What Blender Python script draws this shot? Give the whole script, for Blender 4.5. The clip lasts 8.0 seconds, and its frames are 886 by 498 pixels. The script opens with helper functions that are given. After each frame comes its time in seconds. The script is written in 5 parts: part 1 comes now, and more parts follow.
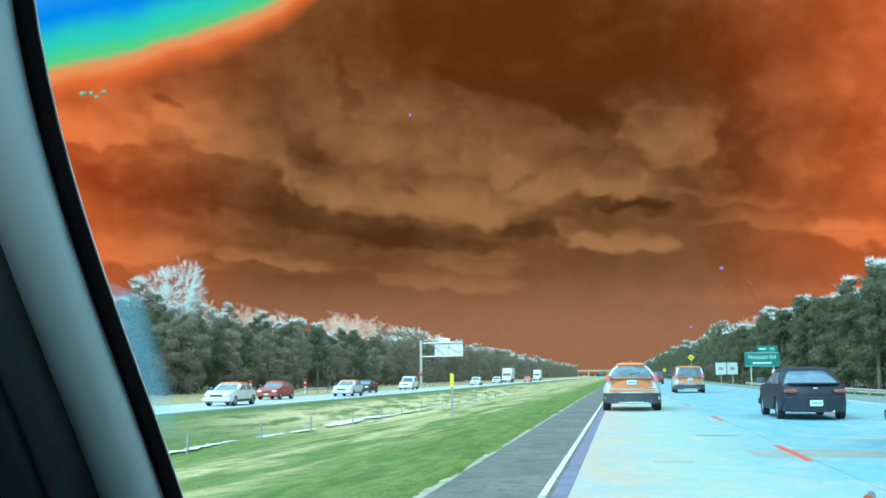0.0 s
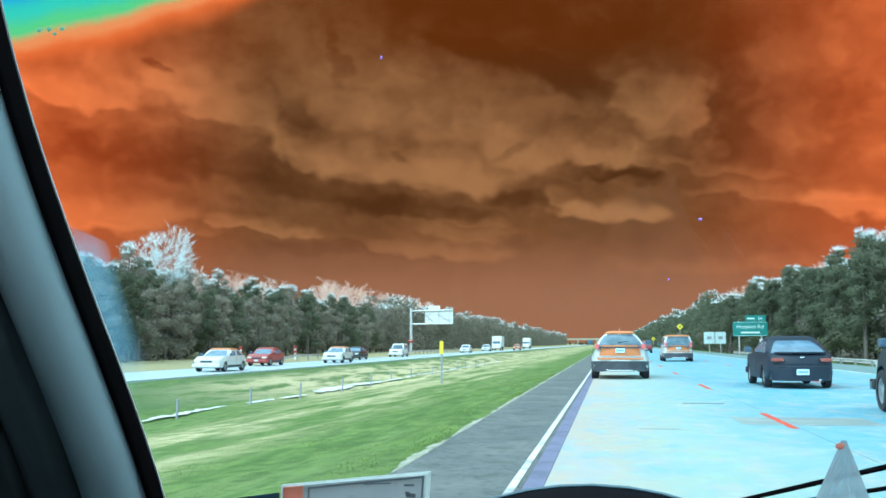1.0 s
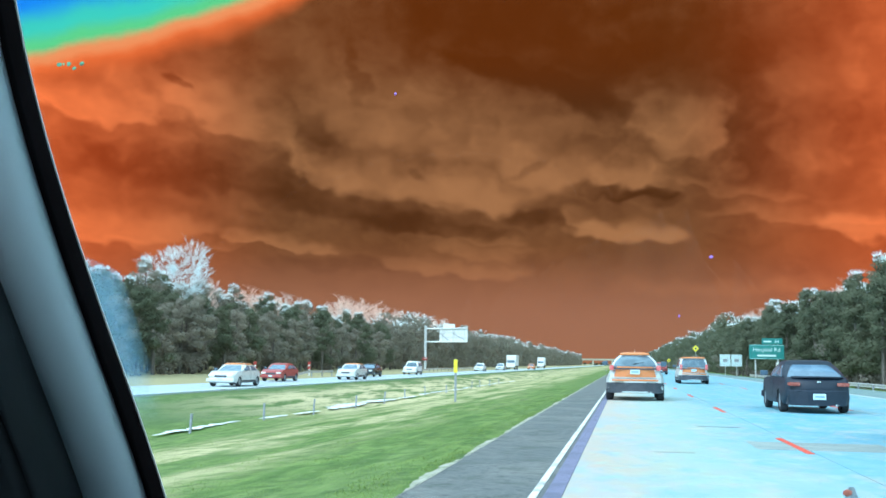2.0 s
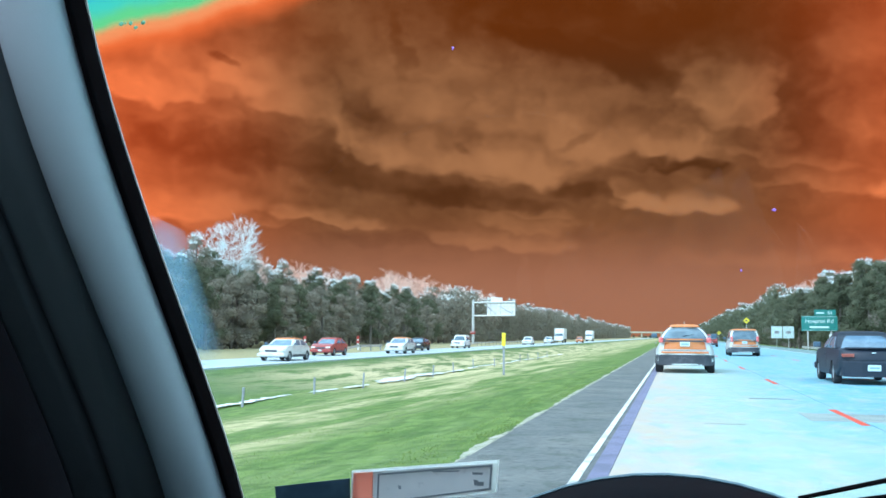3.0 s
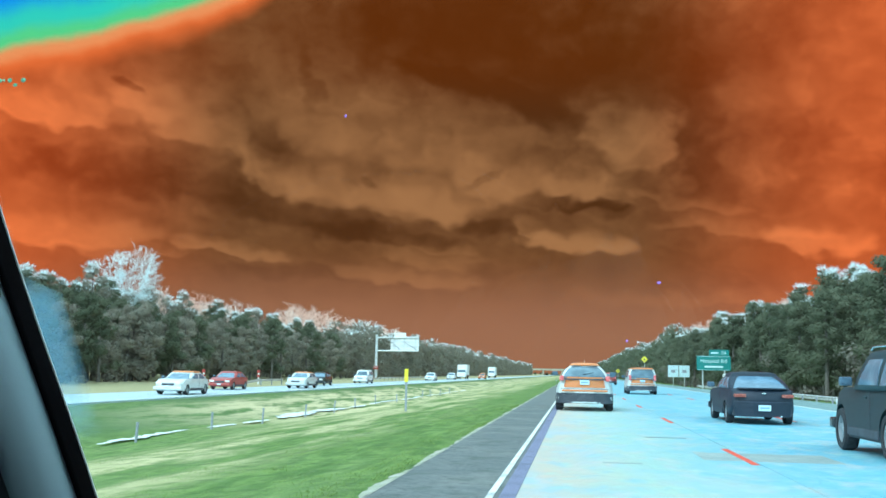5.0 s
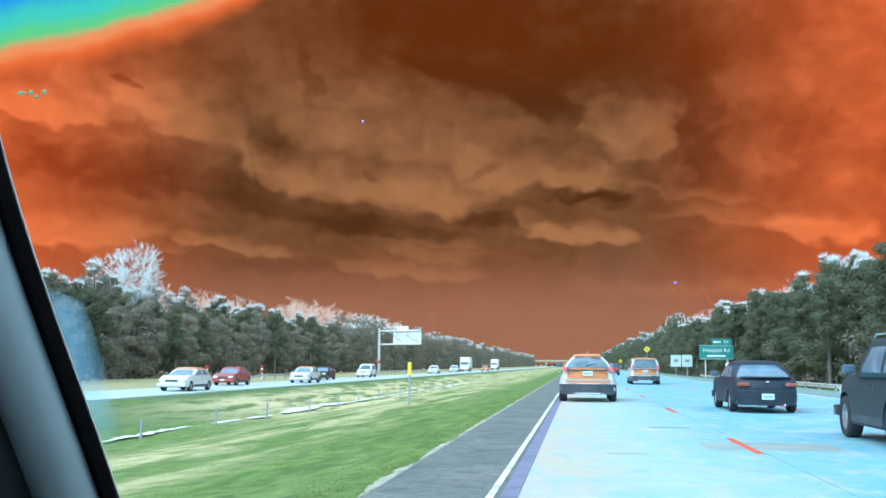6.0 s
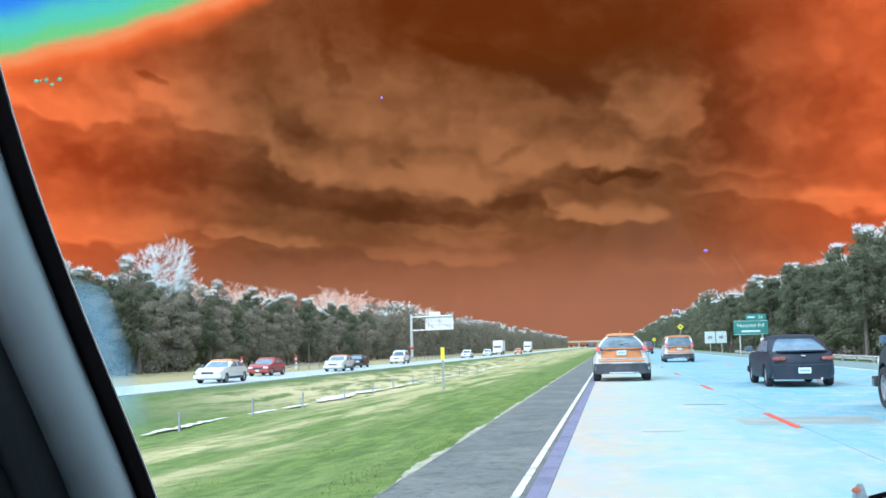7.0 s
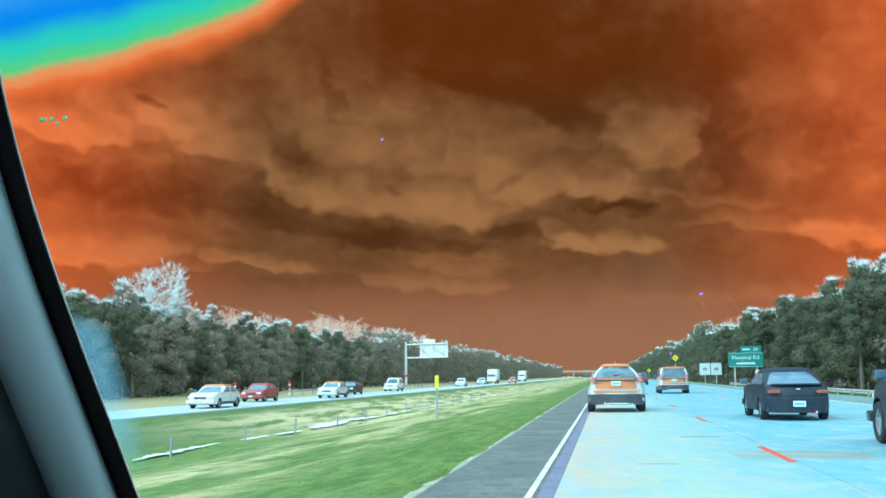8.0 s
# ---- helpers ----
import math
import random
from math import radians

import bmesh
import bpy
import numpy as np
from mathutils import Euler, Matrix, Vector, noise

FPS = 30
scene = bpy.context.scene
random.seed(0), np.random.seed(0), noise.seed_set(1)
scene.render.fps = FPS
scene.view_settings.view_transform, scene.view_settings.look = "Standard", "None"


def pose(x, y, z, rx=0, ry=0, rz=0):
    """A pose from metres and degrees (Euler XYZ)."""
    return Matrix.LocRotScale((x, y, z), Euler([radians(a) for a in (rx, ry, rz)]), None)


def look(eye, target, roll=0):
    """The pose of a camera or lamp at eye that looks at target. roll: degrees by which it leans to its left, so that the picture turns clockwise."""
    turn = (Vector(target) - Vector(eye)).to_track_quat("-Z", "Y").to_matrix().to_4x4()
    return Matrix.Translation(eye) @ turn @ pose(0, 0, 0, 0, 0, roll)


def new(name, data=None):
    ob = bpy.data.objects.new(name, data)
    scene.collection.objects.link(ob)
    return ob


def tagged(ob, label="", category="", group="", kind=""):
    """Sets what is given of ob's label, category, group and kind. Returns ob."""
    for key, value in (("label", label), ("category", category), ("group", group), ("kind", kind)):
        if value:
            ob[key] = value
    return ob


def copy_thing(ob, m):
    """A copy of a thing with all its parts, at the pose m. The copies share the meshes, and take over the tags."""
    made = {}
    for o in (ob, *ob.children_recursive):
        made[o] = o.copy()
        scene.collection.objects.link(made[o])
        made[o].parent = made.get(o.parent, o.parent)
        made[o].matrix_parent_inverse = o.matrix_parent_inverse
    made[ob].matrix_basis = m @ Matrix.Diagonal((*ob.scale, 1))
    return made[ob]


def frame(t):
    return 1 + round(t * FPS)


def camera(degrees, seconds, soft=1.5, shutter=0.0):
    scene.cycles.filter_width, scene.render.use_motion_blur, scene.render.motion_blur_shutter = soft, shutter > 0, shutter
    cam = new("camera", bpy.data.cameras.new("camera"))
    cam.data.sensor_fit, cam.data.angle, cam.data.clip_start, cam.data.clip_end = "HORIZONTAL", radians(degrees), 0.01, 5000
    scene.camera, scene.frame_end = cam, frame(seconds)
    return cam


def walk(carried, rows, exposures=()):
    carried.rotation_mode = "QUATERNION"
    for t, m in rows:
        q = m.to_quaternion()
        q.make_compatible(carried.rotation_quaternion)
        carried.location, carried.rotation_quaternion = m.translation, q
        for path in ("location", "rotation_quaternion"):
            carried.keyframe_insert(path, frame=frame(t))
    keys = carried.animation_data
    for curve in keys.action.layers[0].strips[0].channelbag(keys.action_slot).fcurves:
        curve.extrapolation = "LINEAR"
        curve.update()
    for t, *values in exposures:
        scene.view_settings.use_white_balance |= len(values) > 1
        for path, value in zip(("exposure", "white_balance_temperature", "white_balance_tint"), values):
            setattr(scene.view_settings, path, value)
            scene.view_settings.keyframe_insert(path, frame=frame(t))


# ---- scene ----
cam = camera(48.0, 8.0, soft=1.6)
# seconds, x, y, z in metres; tilt, lean and turn in degrees
PATH = [
    (0.0, -0.0000, 0.0002, 1.1960, 97.276, 0.444, 10.056),
    (0.5, 0.0134, 0.0147, 1.1980, 96.490, 0.622, 9.457),
    (1.0, 0.0109, 0.0218, 1.1826, 95.429, 0.092, 9.479),
    (1.2, 0.0109, 0.0218, 1.2016, 96.889, 0.092, 10.389),
    (2.3, 0.0163, 0.0153, 1.1921, 96.266, -1.300, 10.542),
    (2.5, 0.0163, 0.0153, 1.1901, 96.106, -1.410, 11.352),
    (3.0, 0.0057, 0.0166, 1.1807, 94.934, -0.468, 13.035),
    (3.5, 0.0070, 0.0129, 1.1842, 95.570, -0.383, 13.007),
    (4.0, 0.0111, 0.0226, 1.1759, 94.603, 0.265, 12.402),
    (4.2, 0.0111, 0.0226, 1.1799, 95.503, -0.200, 12.002),
    (4.5, 0.0206, 0.0220, 1.2042, 97.030, -1.433, 7.762),
    (4.7, 0.0206, 0.0220, 1.2042, 97.000, -1.300, 7.302),
    (5.8, 0.0005, 0.0129, 1.2196, 97.126, -0.600, 8.327),
    (6.0, 0.0045, 0.0129, 1.2146, 96.606, -0.392, 7.647),
    (6.5, 0.0078, 0.0268, 1.2083, 96.627, -0.827, 7.515),
    (7.0, 0.0063, 0.0249, 1.2090, 95.748, 1.415, 9.533),
    (7.5, 0.0069, 0.0222, 1.2146, 96.344, 1.302, 9.091),
    (8.0, 0.0060, 0.0171, 1.2183, 97.332, 0.630, 9.203),
]
walk(cam, [(t, pose(x, y, z, a, b, c)) for t, x, y, z, a, b, c in PATH],
     exposures=[(0.0, 0.09, 6500, 12), (0.5, 0.11, 6500, 13), (1.0, 0.14, 6500, 17), (2.5, 0.18, 6500, 26), (3.0, 0.23, 6500, 28), (3.5, 0.19, 6500, 22), (4.0, 0.20, 6500, 16), (4.5, 0.09, 6500, 11), (6.0, 0.17, 6500, 27),
                (6.5, 0.17, 6500, 26), (6.8, 0.16, 6500, 25), (6.9, 0.19, 7000, 38), (7.25, 0.19, 7000, 38), (7.38, 0.18, 6500, 22), (7.5, 0.18, 6500, 21), (8.0, 0.10, 6500, 13)])

EYE = 1.20


# ---- node helpers ----
class Nodes:
    """A few shorthands for building a node tree."""

    def __init__(self, tree):
        self.t = tree

    def add(self, kind, **inputs):
        n = self.t.nodes.new(kind)
        for k, v in inputs.items():
            n.inputs[k.replace("_", " ")].default_value = v
        return n

    def link(self, a, b):
        self.t.links.new(a, b)

    def math(self, op, a, b=None, c=None, clamp=False):
        n = self.t.nodes.new("ShaderNodeMath")
        n.operation, n.use_clamp = op, clamp
        for i, v in enumerate((a, b, c)):
            if v is None:
                continue
            if isinstance(v, (int, float)):
                n.inputs[i].default_value = v
            else:
                self.link(v, n.inputs[i])
        return n.outputs[0]

    def smooth(self, v, lo, hi, to_lo=0.0, to_hi=1.0):
        n = self.t.nodes.new("ShaderNodeMapRange")
        n.interpolation_type = "SMOOTHSTEP"
        self.link(v, n.inputs[0])
        for i, x in enumerate((lo, hi, to_lo, to_hi)):
            n.inputs[i + 1].default_value = x
        return n.outputs[0]

    def mix(self, f, a, b):
        n = self.t.nodes.new("ShaderNodeMix")
        n.data_type = "RGBA"
        for sock, v in ((n.inputs[0], f), (n.inputs[6], a), (n.inputs[7], b)):
            if isinstance(v, tuple):
                sock.default_value = (*v, 1)
            elif isinstance(v, (int, float)):
                sock.default_value = v
            else:
                self.link(v, sock)
        return n.outputs[2]

    def noise(self, vec, scale, detail=4.0, rough=0.55):
        n = self.t.nodes.new("ShaderNodeTexNoise")
        n.inputs["Scale"].default_value = scale
        n.inputs["Detail"].default_value = detail
        n.inputs["Roughness"].default_value = rough
        if vec is not None:
            self.link(vec, n.inputs["Vector"])
        return n


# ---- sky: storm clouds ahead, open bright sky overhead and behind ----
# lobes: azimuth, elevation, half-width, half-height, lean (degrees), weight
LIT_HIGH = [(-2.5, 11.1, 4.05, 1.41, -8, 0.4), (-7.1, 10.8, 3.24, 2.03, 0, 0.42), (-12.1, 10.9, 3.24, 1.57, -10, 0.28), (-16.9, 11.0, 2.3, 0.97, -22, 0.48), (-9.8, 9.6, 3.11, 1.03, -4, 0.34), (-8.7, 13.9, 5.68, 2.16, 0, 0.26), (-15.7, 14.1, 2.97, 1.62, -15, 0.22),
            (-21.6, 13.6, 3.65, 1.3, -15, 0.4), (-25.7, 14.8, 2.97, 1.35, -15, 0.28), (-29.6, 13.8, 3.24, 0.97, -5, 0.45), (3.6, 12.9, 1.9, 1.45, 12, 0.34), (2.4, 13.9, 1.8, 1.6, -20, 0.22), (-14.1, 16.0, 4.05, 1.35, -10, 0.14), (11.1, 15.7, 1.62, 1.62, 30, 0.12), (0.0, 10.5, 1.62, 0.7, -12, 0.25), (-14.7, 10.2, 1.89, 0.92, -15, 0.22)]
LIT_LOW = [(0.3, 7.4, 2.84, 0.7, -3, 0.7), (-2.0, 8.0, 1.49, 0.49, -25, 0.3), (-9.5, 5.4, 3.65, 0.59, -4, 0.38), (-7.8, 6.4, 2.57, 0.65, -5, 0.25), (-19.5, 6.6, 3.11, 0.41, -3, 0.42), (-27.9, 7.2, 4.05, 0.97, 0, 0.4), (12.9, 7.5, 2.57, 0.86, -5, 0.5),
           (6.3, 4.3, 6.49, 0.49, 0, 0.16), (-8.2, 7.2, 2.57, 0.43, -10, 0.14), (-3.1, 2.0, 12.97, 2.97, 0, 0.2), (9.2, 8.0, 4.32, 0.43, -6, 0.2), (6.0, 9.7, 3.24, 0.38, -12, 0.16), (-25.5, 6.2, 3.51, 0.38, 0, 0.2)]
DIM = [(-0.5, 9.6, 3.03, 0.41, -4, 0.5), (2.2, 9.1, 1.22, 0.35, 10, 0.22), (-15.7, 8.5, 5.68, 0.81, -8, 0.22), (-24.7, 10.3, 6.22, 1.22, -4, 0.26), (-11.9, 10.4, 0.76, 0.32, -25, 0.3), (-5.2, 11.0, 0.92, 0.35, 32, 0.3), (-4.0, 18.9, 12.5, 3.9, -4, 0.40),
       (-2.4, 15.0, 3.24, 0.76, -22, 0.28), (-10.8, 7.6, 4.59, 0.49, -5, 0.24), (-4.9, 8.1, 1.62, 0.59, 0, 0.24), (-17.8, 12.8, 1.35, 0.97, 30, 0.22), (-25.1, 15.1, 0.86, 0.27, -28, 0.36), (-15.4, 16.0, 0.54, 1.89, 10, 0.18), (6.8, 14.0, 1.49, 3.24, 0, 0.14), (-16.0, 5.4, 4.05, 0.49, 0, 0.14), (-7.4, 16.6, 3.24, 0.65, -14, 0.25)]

world = bpy.data.worlds.new("storm_sky")
scene.world = world
world.use_nodes = True
world.node_tree.nodes.clear()
S = Nodes(world.node_tree)
way = S.add("ShaderNodeTexCoord").outputs["Generated"]
sep = S.add("ShaderNodeSeparateXYZ")
S.link(way, sep.inputs[0])
DEG = 57.29578
az = S.math("MULTIPLY", S.math("ARCTAN2", sep.outputs[0], sep.outputs[1]), DEG)
el = S.math("MULTIPLY", S.math("ARCSINE", sep.outputs[2]), DEG)
flat = S.add("ShaderNodeCombineXYZ")
S.link(az, flat.inputs[0]), S.link(el, flat.inputs[1])
stretch = S.add("ShaderNodeMapping", Scale=(0.78, 1.0, 1.0))
S.link(flat.outputs[0], stretch.inputs[0])


def warped(scale, amount, detail):
    n = S.noise(stretch.outputs[0], scale, detail, 0.6)
    v = S.t.nodes.new("ShaderNodeVectorMath")
    v.operation = "MULTIPLY_ADD"
    S.link(n.outputs["Color"], v.inputs[0])
    v.inputs[1].default_value = (amount * 1.6, amount, 0)
    v.inputs[2].default_value = (-amount * 0.8, -amount * 0.5, 0)
    return v.outputs[0]


def added(a, b):
    v = S.t.nodes.new("ShaderNodeVectorMath")
    S.link(a, v.inputs[0]), S.link(b, v.inputs[1])
    return v.outputs[0]


bent = added(added(flat.outputs[0], warped(0.35, 0.9, 2.0)), warped(0.8, 1.4, 1.5))
cut = S.t.nodes.new("ShaderNodeVectorMath")
cut.operation = "MULTIPLY"
S.link(bent, cut.inputs[0])
cut.inputs[1].default_value = (1, 1, 0)
total = S.math("MULTIPLY_ADD", S.noise(stretch.outputs[0], 0.50, 3.0, 0.5).outputs[0], 0.40, -0.33)
total = S.math("MULTIPLY_ADD", S.noise(added(stretch.outputs[0], warped(0.5, 2.0, 3.0)), 1.3, 3.0, 0.45).outputs[0], 0.28, total)
total = S.math("MULTIPLY_ADD", S.noise(added(flat.outputs[0], warped(1.2, 1.2, 3.0)), 2.6, 3.0, 0.5).outputs[0], 0.08, S.math("SUBTRACT", total, 0.04))
# rounded puffs with dark creases between them in the upper cloud
puff = S.t.nodes.new("ShaderNodeTexVoronoi")
puff.feature = "SMOOTH_F1"
puff.inputs["Scale"].default_value, puff.inputs["Smoothness"].default_value = 0.30, 0.35
S.link(added(bent, warped(0.4, 1.6, 3.0)), puff.inputs["Vector"])
total = S.math("ADD", total, S.math("MULTIPLY", S.math("MULTIPLY_ADD", puff.outputs["Distance"], -0.42, 0.20), S.smooth(el, 6.0, 10.0, 0.25, 1.0)))
curl = S.t.nodes.new("ShaderNodeTexVoronoi")
curl.feature = "SMOOTH_F1"
curl.inputs["Scale"].default_value, curl.inputs["Smoothness"].default_value = 0.85, 0.5
S.link(added(bent, warped(1.3, 0.9, 3.0)), curl.inputs["Vector"])
total = S.math("ADD", total, S.math("MULTIPLY", S.math("MULTIPLY_ADD", curl.outputs["Distance"], -0.26, 0.12), S.math("MULTIPLY", S.smooth(el, 8.0, 10.5), S.smooth(el, 17.5, 13.0))))
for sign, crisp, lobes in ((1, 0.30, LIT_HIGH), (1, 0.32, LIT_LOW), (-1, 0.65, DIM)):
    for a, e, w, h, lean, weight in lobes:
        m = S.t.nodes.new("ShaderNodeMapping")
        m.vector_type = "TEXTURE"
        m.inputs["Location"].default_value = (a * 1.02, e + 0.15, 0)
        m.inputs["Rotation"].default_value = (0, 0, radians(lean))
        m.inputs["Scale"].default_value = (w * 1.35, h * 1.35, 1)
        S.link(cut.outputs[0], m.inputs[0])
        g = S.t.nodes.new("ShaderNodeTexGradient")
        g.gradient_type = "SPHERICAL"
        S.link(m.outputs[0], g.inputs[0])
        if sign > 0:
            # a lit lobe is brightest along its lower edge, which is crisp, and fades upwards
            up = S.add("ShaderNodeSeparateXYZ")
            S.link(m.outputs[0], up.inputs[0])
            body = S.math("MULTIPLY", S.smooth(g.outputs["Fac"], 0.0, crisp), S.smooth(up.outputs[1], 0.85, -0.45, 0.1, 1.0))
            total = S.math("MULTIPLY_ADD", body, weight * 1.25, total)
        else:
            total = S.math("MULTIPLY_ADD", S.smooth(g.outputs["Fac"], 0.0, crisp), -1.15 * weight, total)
lit = S.smooth(total, -0.60, 1.08)
# the cloud thins and reddens to both sides and towards the ground
left = S.smooth(az, -18.5, -34.0)
right = S.smooth(az, 2.0, 18.0)
low = S.smooth(el, 8.0, 1.0, 0.0, 0.18)
edge = S.math("ADD", S.math("ADD", left, right), low, clamp=True)
dark = S.mix(S.smooth(el, 13.0, 18.0), (0.078, 0.027, 0.0075), (0.112, 0.026, 0.0034))
cloud = S.mix(edge, S.mix(lit, dark, (0.35, 0.162, 0.062)), S.mix(lit, (0.33, 0.047, 0.0095), (1.0, 0.228, 0.063)))
# paler haze low over the road
cloud = S.mix(S.math("MULTIPLY", S.smooth(el, 7.0, 2.0, 0.0, 0.85), S.math("MULTIPLY_ADD", S.math("ADD", left, right, clamp=True), -0.7, 1.0)), cloud, (0.33, 0.152, 0.083))
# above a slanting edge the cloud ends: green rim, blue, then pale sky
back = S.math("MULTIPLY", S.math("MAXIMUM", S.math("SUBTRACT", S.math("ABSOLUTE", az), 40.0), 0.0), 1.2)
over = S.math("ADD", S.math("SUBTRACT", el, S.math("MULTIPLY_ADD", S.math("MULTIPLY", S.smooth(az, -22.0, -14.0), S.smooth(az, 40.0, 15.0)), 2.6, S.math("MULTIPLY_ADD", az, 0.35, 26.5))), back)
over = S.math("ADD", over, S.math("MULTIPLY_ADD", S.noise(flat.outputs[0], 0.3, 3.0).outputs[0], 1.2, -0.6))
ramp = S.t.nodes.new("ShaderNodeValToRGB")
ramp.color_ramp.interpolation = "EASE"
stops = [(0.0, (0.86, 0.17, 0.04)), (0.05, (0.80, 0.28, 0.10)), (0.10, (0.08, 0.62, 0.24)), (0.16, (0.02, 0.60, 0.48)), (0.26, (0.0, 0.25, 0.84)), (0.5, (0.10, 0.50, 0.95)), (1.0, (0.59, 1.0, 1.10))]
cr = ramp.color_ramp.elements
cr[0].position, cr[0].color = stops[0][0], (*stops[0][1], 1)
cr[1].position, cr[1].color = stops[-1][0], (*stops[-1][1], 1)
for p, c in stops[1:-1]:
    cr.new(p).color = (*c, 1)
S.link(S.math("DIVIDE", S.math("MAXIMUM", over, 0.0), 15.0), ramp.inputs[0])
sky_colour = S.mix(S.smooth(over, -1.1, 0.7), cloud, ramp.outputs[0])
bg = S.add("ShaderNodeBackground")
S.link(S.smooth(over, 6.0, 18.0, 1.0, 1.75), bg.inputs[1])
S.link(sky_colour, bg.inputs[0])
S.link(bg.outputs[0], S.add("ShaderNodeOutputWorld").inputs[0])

sun_data = bpy.data.lights.new("sun", "SUN")
sun_data.energy, sun_data.angle, sun_data.color = 1.75, radians(25), (0.85, 1.0, 1.10)
sun = new("sun", sun_data)
sun.matrix_world = look((-26, -36, 33), (0, 0, 0))


# ---- materials ----
def material(name, base, rough=0.7, metal=0.0, spots=(), bump=0.0, bump_scale=30.0, coat=0.0, spec=0.5):
    """base: a colour; spots: rows of (noise scale, detail, from, to, colour, amount), laid over it in object space."""
    m = bpy.data.materials.new(name)
    m.use_nodes = True
    N = Nodes(m.node_tree)
    b = m.node_tree.nodes["Principled BSDF"]
    b.inputs["Roughness"].default_value, b.inputs["Metallic"].default_value = rough, metal
    b.inputs["Coat Weight"].default_value, b.inputs["Specular IOR Level"].default_value = coat, spec
    co = N.add("ShaderNodeTexCoord").outputs["Object"]
    colour = base
    for scale, detail, lo, hi, c, amount in spots:
        n = N.noise(co, scale, detail)
        colour = N.mix(N.smooth(n.outputs[0], lo, hi, 0.0, amount), colour, c)
    if isinstance(colour, tuple):
        b.inputs["Base Color"].default_value = (*colour, 1)
    else:
        N.link(colour, b.inputs["Base Color"])
    if bump:
        k = N.add("ShaderNodeBump", Strength=bump, Distance=0.02)
        N.link(N.noise(co, bump_scale, 6.0).outputs[0], k.inputs["Height"])
        N.link(k.outputs[0], b.inputs["Normal"])
    return m


def paint(name, c, rough=0.35, coat=0.25):
    d = tuple(v * 0.8 for v in c)
    return material(name, c, rough, 0.0, [(1.5, 3, 0.4, 0.7, d, 0.5), (14, 4, 0.55, 0.8, tuple(v * 0.6 for v in c), 0.25)], 0.03, 60, coat)


def leafy(name, dark, light, rough=0.75, thin=0.0):
    m = bpy.data.materials.new(name)
    m.use_nodes = True
    N = Nodes(m.node_tree)
    b = m.node_tree.nodes["Principled BSDF"]
    b.inputs["Roughness"].default_value = rough
    b.inputs["Specular IOR Level"].default_value = 0.04
    geo, info = N.add("ShaderNodeNewGeometry"), N.add("ShaderNodeObjectInfo")
    f = N.math("MULTIPLY_ADD", geo.outputs["Random Per Island"], 0.4, N.math("MULTIPLY", info.outputs["Random"], 0.6))
    c = N.mix(f, dark, light)
    N.link(c, b.inputs["Base Color"])
    if thin:
        through_leaf = N.add("ShaderNodeBsdfTranslucent")
        N.link(c, through_leaf.inputs[0])
        both = N.add("ShaderNodeMixShader")
        both.inputs[0].default_value = thin
        N.link(b.outputs[0], both.inputs[1]), N.link(through_leaf.outputs[0], both.inputs[2])
        N.link(both.outputs[0], m.node_tree.nodes["Material Output"].inputs[0])
    return m


M = {}
M["asphalt"] = material("shoulder_asphalt", (0.135, 0.15, 0.148), 0.9, 0, [(0.6, 5, 0.4, 0.65, (0.205, 0.21, 0.195), 0.8), (1.7, 6, 0.50, 0.66, (0.09, 0.11, 0.098), 0.8), (9, 5, 0.50, 0.68, (0.07, 0.078, 0.08), 0.8), (14, 5, 0.56, 0.7, (0.27, 0.28, 0.27), 0.6)], 0.4, 60)
M["teal_asphalt"] = material("grey_green_asphalt", (0.17, 0.27, 0.27), 0.9, 0, [(0.5, 5, 0.4, 0.65, (0.22, 0.33, 0.32), 0.8), (6, 5, 0.52, 0.7, (0.12, 0.20, 0.20), 0.7)], 0.3, 60)
M["line_white"] = material("road_paint_white", (0.78, 0.78, 0.74), 0.7, 0, [(3, 5, 0.48, 0.66, (0.35, 0.36, 0.36), 0.8)], 0.2, 80)
M["line_red"] = material("road_paint_red", (0.80, 0.09, 0.05), 0.7, 0, [(3, 5, 0.6, 0.75, (0.55, 0.2, 0.15), 0.7)], 0.2, 80)
M["rumble"] = material("violet_edge_strip", (0.20, 0.20, 0.30), 0.85, 0, [(2, 5, 0.45, 0.7, (0.13, 0.14, 0.2), 0.8)], 0.3, 60)
M["gravel"] = material("pale_gravel", (0.46, 0.43, 0.35), 0.95, 0, [(2.5, 6, 0.4, 0.65, (0.25, 0.28, 0.18), 0.8)], 0.5, 40)
M["patch"] = material("road_patch_grey", (0.26, 0.32, 0.31), 0.85, 0, [(1.2, 5, 0.4, 0.7, (0.36, 0.42, 0.4), 0.8)], 0.3, 40)
M["tar"] = material("tar_seam", (0.06, 0.07, 0.07), 0.8, 0, [(4, 4, 0.5, 0.7, (0.16, 0.18, 0.18), 0.6)])
M["steel"] = material("galvanised_steel", (0.62, 0.64, 0.64), 0.45, 0.5, [(3, 4, 0.45, 0.7, (0.45, 0.47, 0.48), 0.7)], 0.05, 40)
M["post"] = material("weathered_post", (0.30, 0.33, 0.36), 0.8, 0, [(6, 4, 0.45, 0.7, (0.2, 0.22, 0.25), 0.7)])
M["water"] = material("ditch_water", (0.74, 0.76, 0.75), 0.7, 0, [(0.8, 5, 0.45, 0.65, (0.8, 0.8, 0.78), 0.8), (5, 4, 0.6, 0.75, (0.35, 0.4, 0.3), 0.7)], 0.1, 10)
